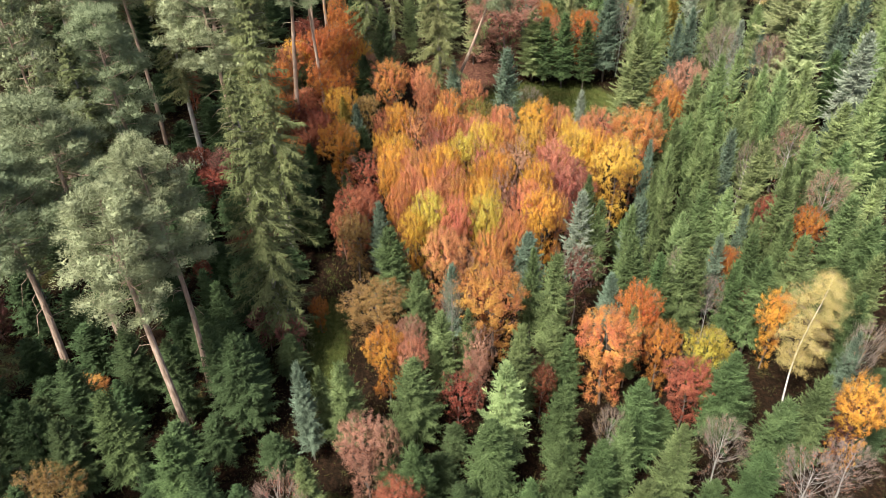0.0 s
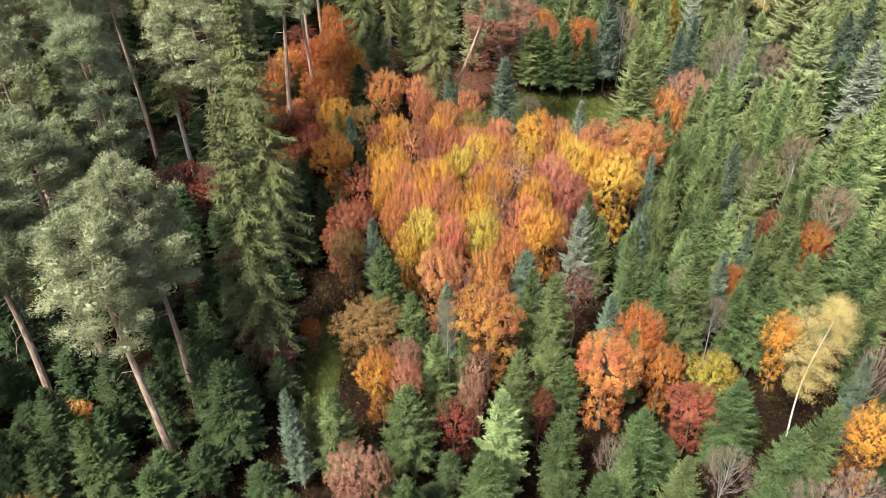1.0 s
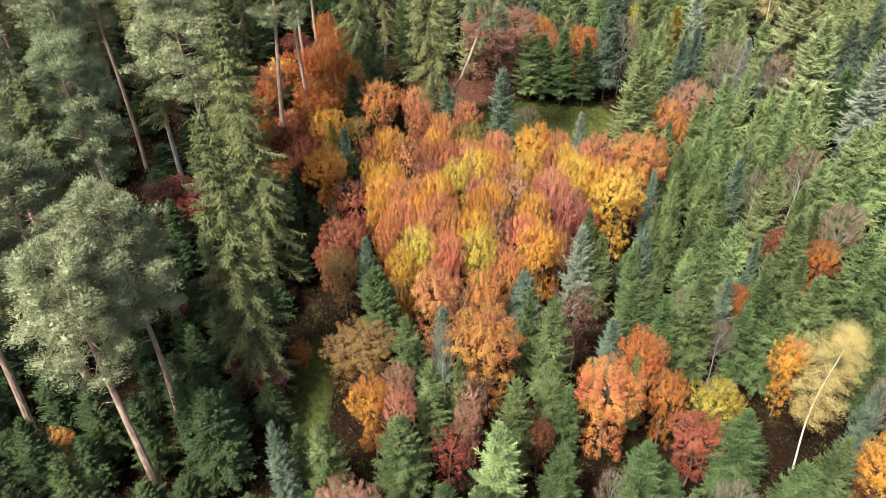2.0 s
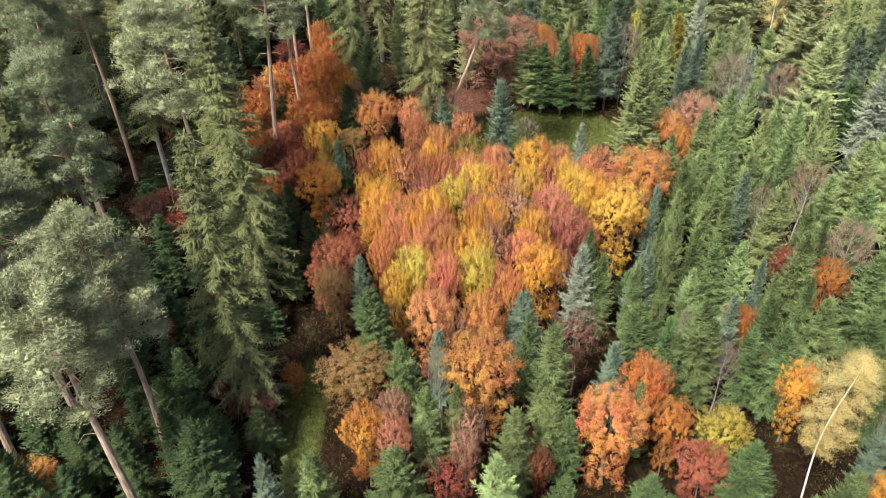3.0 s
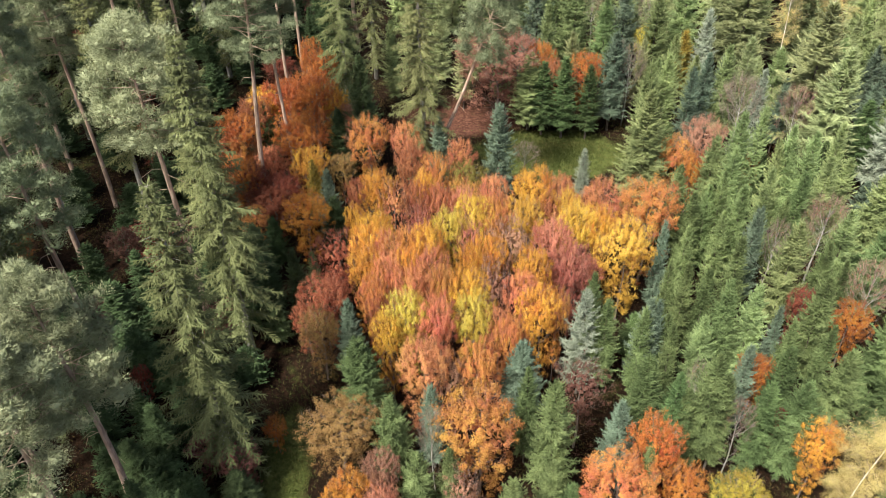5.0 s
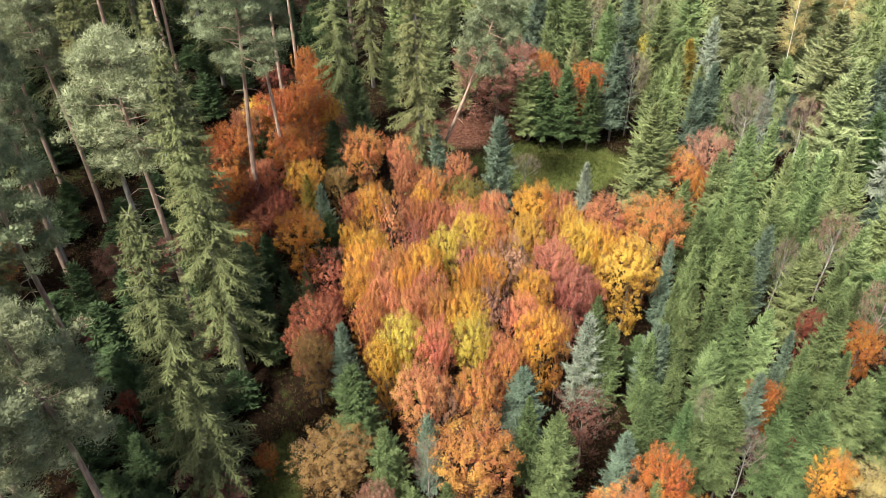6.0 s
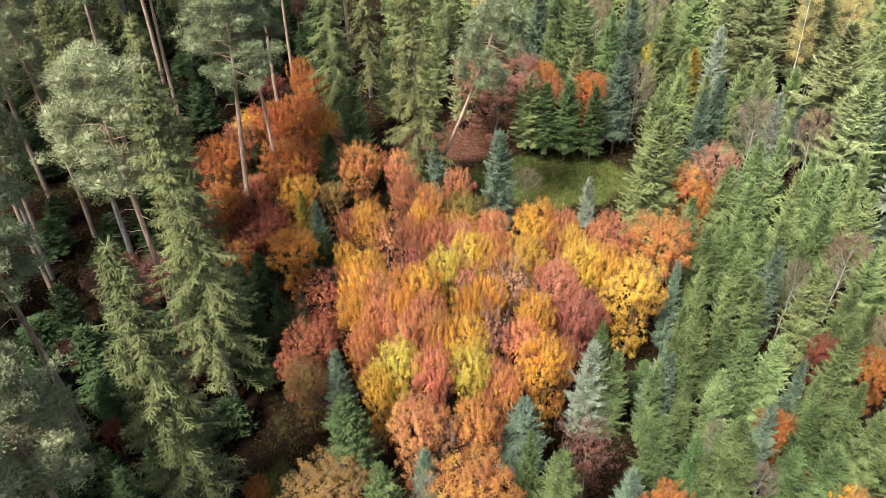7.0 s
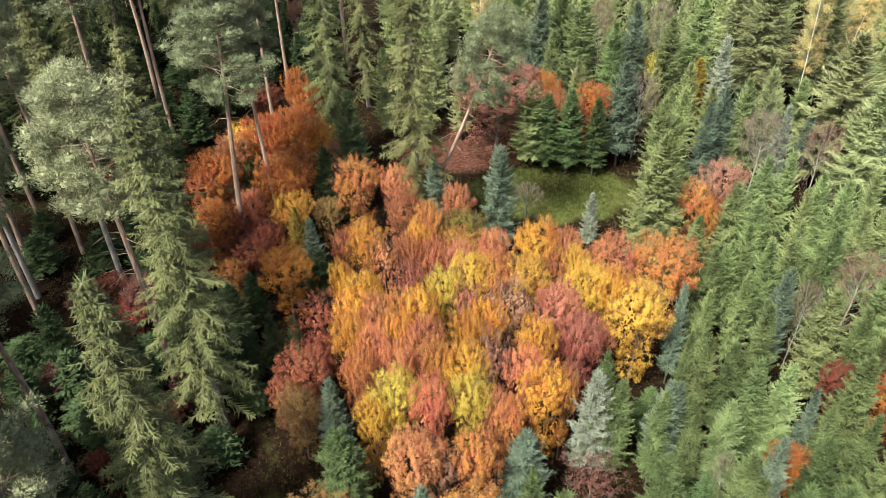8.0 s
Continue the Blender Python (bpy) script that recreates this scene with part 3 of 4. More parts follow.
def beech(x, y, h, r, tone, place="in the mixed autumn stand", full=True, fine=None):
    root = stand("beech_tree", x, y, r / 2.5, h / 10.0, "beech with " + LEAF_WORDS[tone] + " leaves " + place, "beech", "autumn beeches")
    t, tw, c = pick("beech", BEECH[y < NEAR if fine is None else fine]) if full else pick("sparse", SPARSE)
    part("trunk", t, MAT["bark_beech"], root)
    twiggery(tw, MAT["twig_red" if tone in ("pink", "russet", "crimson", "copper", "orange") else "twig"], root)
    part("crown", c, MAT[tone], root)


def bare_tree(x, y, h, r, tone="twig", leaf="tan"):
    words = "reddish" if tone == "twig_red" else "pale grey"
    root = stand("bare_tree", x, y, r / 2.5, h / 10.0, "nearly bare " + words + " twiggy tree among the spruces", "bare tree", "bare trees")
    t, tw, c = pick("bare", BARE)
    part("trunk", t, MAT["bark_pale"], root)
    twiggery(tw, MAT[tone], root)
    part("crown", c, MAT[leaf], root, "few last withered leaves")


def birch(x, y, h, r, lean=(0.0, 0.0)):
    root = stand("birch_tree", x, y, r / 2.0, h / 17.0, "birch with slender white trunk and thin pale yellow leaves", "birch", "birches", lean)
    t, tw, c = pick("birch", BIRCH)
    part("trunk", t, MAT["bark_birch"], root, "white birch trunk")
    twiggery(tw, MAT["twig"], root)
    part("crown", c, MAT["birch"], root)


# ---- the trees ----
# leafless trees
bare_tree(23.9, 28.4, 8.0, 2.20, 'twig', 'pink')
bare_tree(-10.6, 29.4, 7.0, 1.79, 'twig_red', 'pink')
bare_tree(27.6, 30.1, 7.0, 1.56, 'twig', 'withered')
bare_tree(19.0, 31.2, 8.5, 1.54, 'twig', 'withered')
bare_tree(11.9, 33.0, 8.0, 1.10, 'twig', 'tan')
bare_tree(31.5, 37.8, 10.0, 1.24, 'twig', 'tan')
bare_tree(1.7, 44.7, 9.0, 0.87, 'twig', 'tan')
bare_tree(22.5, 45.0, 8.0, 1.07, 'twig', 'tan')
bare_tree(20.6, 48.4, 8.0, 0.74, 'twig', 'tan')
bare_tree(36.1, 55.3, 10.0, 1.99, 'twig_red', 'russet')
bare_tree(31.1, 61.7, 9.0, 1.04, 'twig', 'tan')
bare_tree(36.2, 63.9, 9.5, 1.88, 'twig_red', 'russet')
bare_tree(12.6, 79.9, 5.0, 1.33, 'twig', 'tan')
bare_tree(40.4, 80.9, 10.0, 1.61, 'twig_red', 'pink')
bare_tree(34.7, 81.6, 11.0, 2.13, 'twig', 'withered')
bare_tree(25.4, 90.5, 10.0, 1.71, 'twig', 'tan')
bare_tree(29.9, 100.3, 14.0, 1.34, 'twig', 'tan')
bare_tree(24.0, 104.4, 12.0, 1.34, 'twig_red', 'pink')
# young beeches and other broadleaf trees
beech(-2.8, 28.7, 6.5, 1.56, 'russet')
beech(-25.5, 29.7, 7.5, 2.11, 'tan')
beech(-5.0, 32.0, 9.0, 1.63, 'withered')
beech(-3.5, 32.1, 8.5, 1.09, 'withered')
beech(29.2, 33.2, 9.5, 1.64, 'gold')
beech(29.2, 34.1, 7.0, 1.46, 'brown')
beech(18.6, 37.0, 7.5, 1.64, 'russet')
beech(1.7, 37.7, 6.5, 1.57, 'crimson', full=False)
beech(8.0, 38.2, 6.5, 0.97, 'crimson')
beech(20.6, 39.0, 8.8, 1.62, 'lime')
beech(3.2, 39.5, 7.0, 0.93, 'withered')
beech(12.9, 39.6, 10.0, 2.25, 'orange')
beech(-1.6, 39.8, 8.5, 1.14, 'pink')
beech(17.2, 40.2, 8.5, 1.24, 'ember')
beech(-3.5, 40.3, 8.5, 1.41, 'gold')
beech(3.6, 40.8, 8.0, 1.20, 'withered', full=False)
beech(15.8, 42.3, 10.0, 1.57, 'ember')
beech(27.1, 42.7, 8.5, 1.38, 'gold')
beech(-1.8, 43.4, 6.5, 1.22, 'withered')
beech(4.8, 44.0, 10.5, 2.55, 'orange')
beech(-11.5, 45.3, 5.0, 1.26, 'chestnut')
beech(26.3, 45.8, 6.0, 0.82, 'crimson')
beech(-13.7, 46.5, 5.0, 1.27, 'brown')
beech(-4.6, 46.9, 6.5, 2.54, 'tan')
beech(12.2, 47.8, 9.0, 1.84, 'brown', full=False)
beech(-9.6, 48.3, 4.0, 0.81, 'ember')
beech(3.2, 49.3, 8.0, 1.29, 'withered', full=False)
beech(25.7, 49.3, 7.0, 0.89, 'ember')
beech(1.4, 49.3, 10.2, 1.70, 'copper')
beech(5.2, 49.6, 9.5, 1.49, 'orange')
beech(25.2, 49.6, 7.0, 1.06, 'ember')
beech(7.8, 52.3, 9.0, 0.99, 'orange')
beech(-1.1, 52.6, 9.5, 1.17, 'gold')
beech(6.9, 52.8, 9.5, 1.05, 'copper')
beech(2.6, 52.8, 10.5, 1.35, 'copper')
beech(-20.1, 53.1, 4.0, 0.74, 'crimson')
beech(5.2, 53.3, 10.5, 1.52, 'lime')
beech(0.1, 53.5, 10.5, 1.55, 'lime')
beech(10.2, 53.7, 10.5, 1.50, 'gold')
beech(34.5, 54.0, 7.5, 1.50, 'ember')
beech(11.5, 54.2, 10.0, 0.88, 'orange')
beech(-6.4, 55.0, 7.5, 1.45, 'tan')
beech(30.9, 55.2, 8.0, 1.05, 'crimson')
beech(-1.9, 55.3, 8.5, 0.96, 'russet')
beech(9.1, 56.0, 10.0, 1.40, 'copper')
beech(4.9, 56.2, 10.0, 1.40, 'gold')
beech(-2.2, 56.2, 9.5, 1.20, 'orange')
beech(3.1, 56.7, 10.0, 1.17, 'orange')
beech(6.9, 57.0, 10.0, 1.58, 'withered', full=False)
beech(0.5, 57.3, 9.5, 1.22, 'copper')
beech(-7.9, 57.3, 6.0, 1.06, 'russet')
beech(10.1, 57.9, 10.5, 1.35, 'gold')
beech(13.3, 58.0, 10.5, 1.47, 'pink')
beech(-6.4, 58.2, 8.0, 1.78, 'russet')
beech(-1.2, 58.4, 10.0, 1.15, 'copper')
beech(2.2, 58.7, 10.0, 1.49, 'copper')
beech(-2.7, 59.1, 10.0, 1.45, 'gold')
beech(5.4, 59.2, 10.0, 1.25, 'gold')
beech(0.4, 59.7, 9.5, 1.16, 'gold')
beech(18.1, 60.2, 11.0, 2.11, 'yellow')
beech(6.9, 60.3, 10.0, 1.27, 'gold')
beech(12.1, 60.9, 10.5, 1.71, 'pink')
beech(-1.3, 61.1, 10.0, 1.32, 'copper')
beech(-5.7, 61.3, 5.5, 1.39, 'russet')
beech(8.9, 61.5, 10.5, 1.82, 'withered', full=False)
beech(2.1, 61.6, 10.0, 1.42, 'gold')
beech(-2.8, 61.9, 10.0, 1.43, 'gold')
beech(0.4, 62.2, 9.5, 1.09, 'orange')
beech(16.3, 62.3, 10.5, 1.31, 'gold')
beech(-5.3, 62.5, 8.5, 2.03, 'russet', full=False)
beech(5.4, 62.7, 10.0, 1.21, 'pink', full=False)
beech(14.7, 62.9, 10.5, 1.64, 'yellow')
beech(-2.1, 63.6, 10.0, 1.55, 'gold')
beech(3.8, 63.7, 10.0, 1.51, 'lime')
beech(10.1, 64.3, 10.0, 1.75, 'yellow')
beech(21.0, 64.4, 11.5, 2.46, 'orange')
beech(8.1, 64.6, 10.0, 1.48, 'orange')
beech(1.3, 65.1, 9.5, 1.18, 'pink', full=False)
beech(6.0, 65.1, 10.0, 1.58, 'yellow')
beech(14.1, 65.4, 10.0, 1.14, 'yellow')
beech(12.7, 65.6, 10.0, 1.25, 'russet', full=False)
beech(17.1, 66.1, 10.5, 2.02, 'copper')
beech(-4.0, 66.4, 8.5, 0.97, 'gold')
beech(7.9, 67.2, 10.5, 1.39, 'copper')
beech(13.9, 67.4, 10.0, 1.28, 'copper')
beech(5.5, 67.6, 9.0, 1.18, 'pink')
beech(11.4, 67.6, 10.5, 1.86, 'gold')
beech(-0.7, 67.6, 10.0, 1.40, 'copper', full=False)
beech(-8.6, 67.8, 8.5, 1.98, 'gold')
beech(3.3, 68.0, 9.0, 1.30, 'russet')
beech(1.2, 68.9, 9.0, 1.15, 'russet')
beech(-13.7, 69.6, 6.0, 1.28, 'orange')
beech(-2.1, 69.6, 9.5, 1.48, 'gold')
beech(2.0, 70.2, 9.0, 1.02, 'gold')
beech(-4.1, 70.6, 8.0, 1.10, 'russet')
beech(3.0, 71.7, 9.5, 1.35, 'orange')
beech(-17.3, 72.2, 7.0, 1.56, 'russet')
beech(-12.3, 72.5, 6.0, 2.30, 'crimson')
beech(6.1, 72.6, 8.0, 1.90, 'olive')
beech(27.6, 73.3, 8.0, 1.19, 'ember')
beech(33.1, 73.5, 8.0, 0.83, 'ember')
beech(1.1, 73.8, 9.0, 1.52, 'russet')
beech(-11.3, 74.1, 6.5, 1.55, 'crimson')
beech(-13.8, 74.2, 7.0, 1.54, 'crimson')
beech(26.4, 74.3, 9.0, 1.71, 'orange')
beech(-15.1, 74.4, 8.0, 1.79, 'ember')
beech(5.6, 74.7, 9.0, 1.33, 'copper')
beech(29.2, 75.5, 10.5, 1.92, 'withered')
beech(-9.0, 75.9, 8.0, 1.62, 'gold')
beech(0.5, 77.1, 9.5, 1.44, 'copper')
beech(-3.2, 77.3, 10.0, 1.96, 'orange')
beech(-6.2, 77.6, 6.0, 1.36, 'tan')
beech(-12.9, 77.7, 7.0, 1.61, 'russet')
beech(-17.2, 78.5, 8.0, 1.87, 'orange')
beech(-10.1, 79.4, 9.5, 2.35, 'ember')
beech(-16.5, 80.6, 9.0, 2.06, 'ember')
beech(-15.1, 83.2, 9.0, 1.67, 'russet')
beech(-5.7, 85.0, 7.0, 1.04, 'withered')
beech(-11.8, 85.1, 10.0, 2.49, 'ember')
beech(-9.2, 85.6, 10.0, 2.44, 'ember')
beech(-14.5, 85.6, 8.5, 1.72, 'gold')
beech(-7.2, 86.4, 8.0, 1.46, 'gold')
beech(-8.3, 90.3, 10.0, 1.79, 'ember')
beech(10.8, 91.9, 11.2, 4.2, 'chestnut')
beech(21.0, 91.3, 9.0, 2.03, 'ember')
beech(17.1, 91.8, 8.0, 1.43, 'russet')
beech(16.0, 93.7, 9.0, 1.63, 'ember')
beech(-10.1, 94.2, 10.0, 1.30, 'ember')
beech(29.3, 98.0, 9.0, 1.11, 'lime')
# birches
birch(27.0, 38.2, 14.5, 2.2)
birch(44.2, 94.9, 20.3, 1.8)
birch(49.8, 100.8, 14.4, 2.2)
birch(52.5, 100.7, 13.8, 2.6)
birch(10.6, 108.3, 19.3, 1.8)
# leaning_pine
leaning_pine(2.4, 82.0, 24.2, 2.5)
# old spruces of the forest edge
old_spruce(-12.4, 46.4, 25.6, 3.5, form=0)
old_spruce(-24.5, 51.1, 25.8, 3.2)
old_spruce(-12.8, 57.6, 27.9, 3.7, form=1)
old_spruce(-17.1, 69.5, 25.8, 3.2)
old_spruce(-24.2, 72.9, 26.7, 3.2)
old_spruce(2.2, 78.9, 28.8, 3.5, form=1)
old_spruce(-6.0, 89.9, 26.7, 3.2)
old_spruce(-3.4, 102.5, 25.9, 3, False)
# pines
pine(-19.0, 37.8, 22.8, 3.2)
pine(-27.5, 40.9, 22.6, 3.3)
pine(-17.9, 42.1, 23.4, 2.7)
pine(-25.5, 46.1, 24.1, 3.3)
pine(-23.1, 53.9, 26.2, 2.8)
pine(-17.0, 60.8, 27.2, 3.1)
pine(-28.9, 67.2, 26.6, 2.6)
pine(-13.8, 75.9, 26.1, 2.9, lean=(0.0, 4.0))
pine(-29.7, 78.0, 26.7, 2.4)
pine(-11.2, 79.2, 27.7, 2.2)
pine(-35.0, 82.7, 26.6, 2.6)
pine(-13.4, 96.4, 26.9, 2.2)
pine(-12.6, 103.8, 26.9, 2.2)
# young spruces; the dark tone carries the shade beneath taller trees
spruce(12.7, 27.0, 9.0, 1.75, 'mid')
spruce(9.3, 27.2, 9.0, 1.53, 'deep')
spruce(17.1, 27.4, 8.0, 1.56, 'deep')
spruce(5.8, 28.6, 7.0, 1.4, 'deep')
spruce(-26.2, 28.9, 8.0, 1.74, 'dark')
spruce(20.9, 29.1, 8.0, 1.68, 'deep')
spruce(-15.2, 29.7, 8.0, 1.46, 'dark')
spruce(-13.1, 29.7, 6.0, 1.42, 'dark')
spruce(15.4, 29.7, 10.5, 1.68, 'mid')
spruce(10.5, 29.9, 9.0, 1.67, 'deep')
spruce(8.0, 30.0, 9.0, 1.68, 'deep')
spruce(-8.8, 30.4, 8.0, 1.25, 'mid')
spruce(-1.6, 30.5, 8.5, 1.57, 'deep')
spruce(-17.2, 31.3, 9.0, 2.24, 'deep')
spruce(12.3, 31.3, 9.5, 1.26, 'mid')
spruce(3.6, 31.5, 9.0, 2.28, 'deep')
spruce(23.1, 31.9, 9.5, 1.89, 'mid')
spruce(-3.4, 32.2, 8.0, 1.28, 'deep')
spruce(25.9, 33.0, 10.5, 1.66, 'mid')
spruce(-25.0, 33.3, 8.5, 1.69, 'dark')
spruce(13.8, 33.6, 10.0, 1.92, 'deep')
spruce(-21.8, 34.1, 10.0, 2.05, 'deep')
spruce(8.8, 34.3, 9.0, 1.66, 'deep')
spruce(4.8, 34.6, 11.0, 1.83, 'light')
spruce(-27.6, 34.7, 9.0, 1.92, 'dark')
spruce(1.3, 35.4, 4.0, 1.19, 'dark')
spruce(20.7, 35.5, 10.0, 1.96, 'deep')
spruce(-9.2, 35.6, 10.5, 1.22, 'blue')
spruce(-6.4, 36.1, 10.0, 1.75, 'mid')
spruce(-1.4, 36.5, 9.5, 2.08, 'mid')
spruce(-8.1, 37.0, 8.5, 1.01, 'mid')
spruce(-25.6, 37.7, 9.0, 2.01, 'dark')
spruce(30.7, 37.8, 9.0, 1.16, 'blue')
spruce(6.3, 38.3, 10.5, 1.77, 'mid')
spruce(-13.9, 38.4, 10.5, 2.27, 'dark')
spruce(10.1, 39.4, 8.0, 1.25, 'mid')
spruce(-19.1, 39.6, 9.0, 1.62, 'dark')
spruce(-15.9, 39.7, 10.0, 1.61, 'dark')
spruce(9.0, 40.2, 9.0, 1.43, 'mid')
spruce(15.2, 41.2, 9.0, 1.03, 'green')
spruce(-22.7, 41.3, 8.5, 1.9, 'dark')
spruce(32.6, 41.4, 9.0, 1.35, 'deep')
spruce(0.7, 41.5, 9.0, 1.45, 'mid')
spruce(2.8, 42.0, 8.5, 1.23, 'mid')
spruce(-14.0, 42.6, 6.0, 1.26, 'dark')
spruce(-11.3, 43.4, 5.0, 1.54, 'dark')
spruce(9.6, 43.8, 12.0, 1.87, 'mid')
spruce(14.0, 44.1, 9.5, 1.42, 'blue')
spruce(26.1, 44.4, 10.5, 1.7, 'mid')
spruce(-18.1, 44.7, 7.0, 1.77, 'dark')
spruce(35.2, 44.7, 10.0, 1.68, 'mid')
spruce(24.3, 45.3, 9.5, 1.42, 'deep')
spruce(21.3, 45.4, 10.0, 1.29, 'mid')
spruce(18.8, 45.5, 9.0, 1.17, 'mid')
spruce(-0.9, 45.6, 9.0, 1.57, 'mid')
spruce(18.2, 45.8, 10.0, 1.45, 'deep')
spruce(20.5, 45.8, 11.5, 1.99, 'mid')
spruce(16.2, 46.5, 11.0, 1.82, 'mid')
spruce(1.8, 46.6, 9.0, 1.2, 'blue')
spruce(30.0, 46.7, 10.5, 1.85, 'mid')
spruce(33.8, 46.7, 9.5, 1.59, 'mid')
spruce(8.3, 46.7, 10.0, 1.19, 'mid')
spruce(16.6, 46.8, 10.0, 1.32, 'mid')
spruce(-17.2, 47.2, 7.0, 1.57, 'dark')
spruce(26.3, 47.7, 10.0, 1.49, 'deep')
spruce(23.9, 48.4, 9.5, 1.15, 'blue')
spruce(36.6, 48.5, 10.5, 1.95, 'mid')
spruce(29.7, 49.0, 10.5, 1.23, 'mid')
spruce(-15.8, 49.2, 7.0, 1.36, 'dark')
spruce(34.7, 49.5, 12.0, 2.23, 'mid')
spruce(-3.1, 49.7, 10.0, 2.1, 'mid')
spruce(8.4, 50.0, 9.0, 1.88, 'blue')
spruce(19.0, 50.2, 9.5, 1.05, 'mid')
spruce(27.7, 50.4, 9.5, 1.19, 'mid')
spruce(21.5, 51.0, 9.5, 1.5, 'light')
spruce(27.0, 51.4, 10.0, 1.01, 'blue')
spruce(17.3, 51.6, 10.0, 1.11, 'mid')
spruce(18.5, 52.3, 10.0, 1.01, 'blue')
spruce(17.9, 52.4, 10.0, 1.42, 'blue')
spruce(19.4, 52.4, 8.5, 1.23, 'mid')
spruce(30.6, 52.5, 11.5, 1.85, 'mid')
spruce(38.7, 52.6, 11.0, 1.83, 'light')
spruce(14.9, 52.7, 10.0, 1.32, 'mid')
spruce(13.3, 52.8, 11.0, 1.61, 'silver')
spruce(23.7, 52.9, 11.0, 1.4, 'mid')
spruce(25.9, 52.9, 10.5, 1.68, 'light')
spruce(13.8, 53.2, 12.0, 1.41, 'mid')
spruce(-4.1, 54.5, 9.0, 1.42, 'blue')
spruce(23.0, 55.2, 10.0, 1.25, 'mid')
spruce(21.6, 55.7, 10.0, 1.14, 'mid')
spruce(33.9, 56.0, 10.0, 1.08, 'mid')
spruce(20.6, 56.8, 9.5, 0.96, 'mid')
spruce(33.3, 57.8, 10.0, 1.32, 'green')
spruce(26.4, 58.1, 10.5, 1.43, 'green')
spruce(30.7, 58.1, 12.0, 1.98, 'light')
spruce(-10.6, 58.7, 6.0, 1.35, 'dark')
spruce(38.9, 59.2, 10.5, 1.99, 'green')
spruce(22.9, 60.3, 10.0, 1.23, 'green')
spruce(-12.6, 60.5, 7.0, 1.37, 'dark')
spruce(21.1, 60.6, 10.5, 1.04, 'blue')
spruce(28.7, 61.0, 11.0, 1.28, 'blue')
spruce(36.5, 61.1, 10.5, 1.74, 'light')
spruce(29.0, 61.1, 11.0, 1.01, 'blue')
spruce(-8.9, 61.3, 8.0, 1.26, 'dark')
spruce(26.3, 61.9, 10.0, 1.16, 'green')
spruce(-7.5, 61.9, 7.0, 0.98, 'green')
spruce(-11.4, 62.0, 7.0, 1.44, 'dark')
spruce(43.2, 63.3, 11.0, 2.07, 'light')
spruce(28.5, 63.9, 11.0, 1.47, 'green')
spruce(32.6, 64.2, 9.0, 1.19, 'green')
spruce(24.7, 64.6, 10.0, 1.41, 'green')
spruce(-14.8, 64.6, 7.0, 1.69, 'dark')
spruce(34.3, 65.4, 11.0, 1.37, 'green')
spruce(41.6, 65.4, 11.0, 2.11, 'light')
spruce(26.3, 65.5, 10.0, 1.2, 'green')
spruce(27.4, 65.6, 11.0, 1.42, 'green')
spruce(-12.9, 65.8, 7.0, 1.72, 'dark')
spruce(36.4, 65.9, 12.0, 1.63, 'light')
spruce(31.7, 66.1, 11.0, 1.38, 'light')
spruce(39.1, 67.5, 11.0, 1.67, 'light')
spruce(-11.6, 67.9, 6.0, 1.27, 'dark')
spruce(24.6, 68.4, 10.0, 1.72, 'green')
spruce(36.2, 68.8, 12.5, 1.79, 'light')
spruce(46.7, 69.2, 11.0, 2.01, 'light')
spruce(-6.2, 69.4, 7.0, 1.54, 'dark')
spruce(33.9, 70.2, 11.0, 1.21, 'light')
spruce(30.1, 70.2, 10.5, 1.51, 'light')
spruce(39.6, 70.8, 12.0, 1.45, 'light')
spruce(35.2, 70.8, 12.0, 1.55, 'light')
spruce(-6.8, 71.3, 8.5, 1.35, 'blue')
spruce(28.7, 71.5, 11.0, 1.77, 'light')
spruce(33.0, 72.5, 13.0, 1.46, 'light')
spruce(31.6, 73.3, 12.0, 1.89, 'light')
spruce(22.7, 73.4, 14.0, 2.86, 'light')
spruce(-8.3, 73.6, 8.0, 1.18, 'mustard')
spruce(48.3, 75.7, 13.0, 2.69, 'silver')
spruce(9.4, 76.2, 12.0, 2.04, 'blue')
spruce(17.9, 76.4, 6.5, 0.97, 'silver')
spruce(3.7, 77.7, 9.5, 1.5, 'blue')
spruce(42.8, 78.2, 15.0, 3.08, 'pale')
spruce(-6.2, 80.5, 9.0, 1.89, 'dark')
spruce(36.3, 80.9, 12.0, 1.42, 'silver')
spruce(25.4, 82.7, 12.0, 1.93, 'light')
spruce(30.0, 83.2, 11.0, 1.45, 'blue')
spruce(-13.9, 83.3, 8.0, 1.36, 'deep')
spruce(-3.9, 83.5, 13.0, 2.23, 'dark')
spruce(43.3, 84.4, 17.0, 4.07, 'pale')
spruce(40.7, 84.5, 9.0, 1.27, 'blue')
spruce(27.8, 84.7, 12.0, 1.69, 'light')
spruce(36.4, 85.5, 13.0, 1.8, 'pale')
spruce(34.5, 85.9, 12.0, 1.77, 'light')
spruce(32.4, 85.9, 11.0, 1.61, 'blue')
spruce(-3.8, 88.0, 7.0, 1.32, 'green')
spruce(20.6, 88.1, 9.0, 1.64, 'deep')
spruce(17.9, 88.4, 10.0, 1.96, 'deep')
spruce(15.7, 89.1, 9.0, 1.99, 'deep')
spruce(23.5, 89.8, 12.0, 2.19, 'blue')
spruce(14.3, 90.0, 9.5, 2.47, 'light')
spruce(30.9, 92.3, 10.0, 1.69, 'light')
spruce(35.1, 94.6, 12.0, 1.71, 'silver')
spruce(33.3, 96.1, 9.0, 1.57, 'mustard')
spruce(17.2, 96.7, 12.0, 1.73, 'light')
spruce(29.9, 97.0, 13.0, 2.39, 'light')
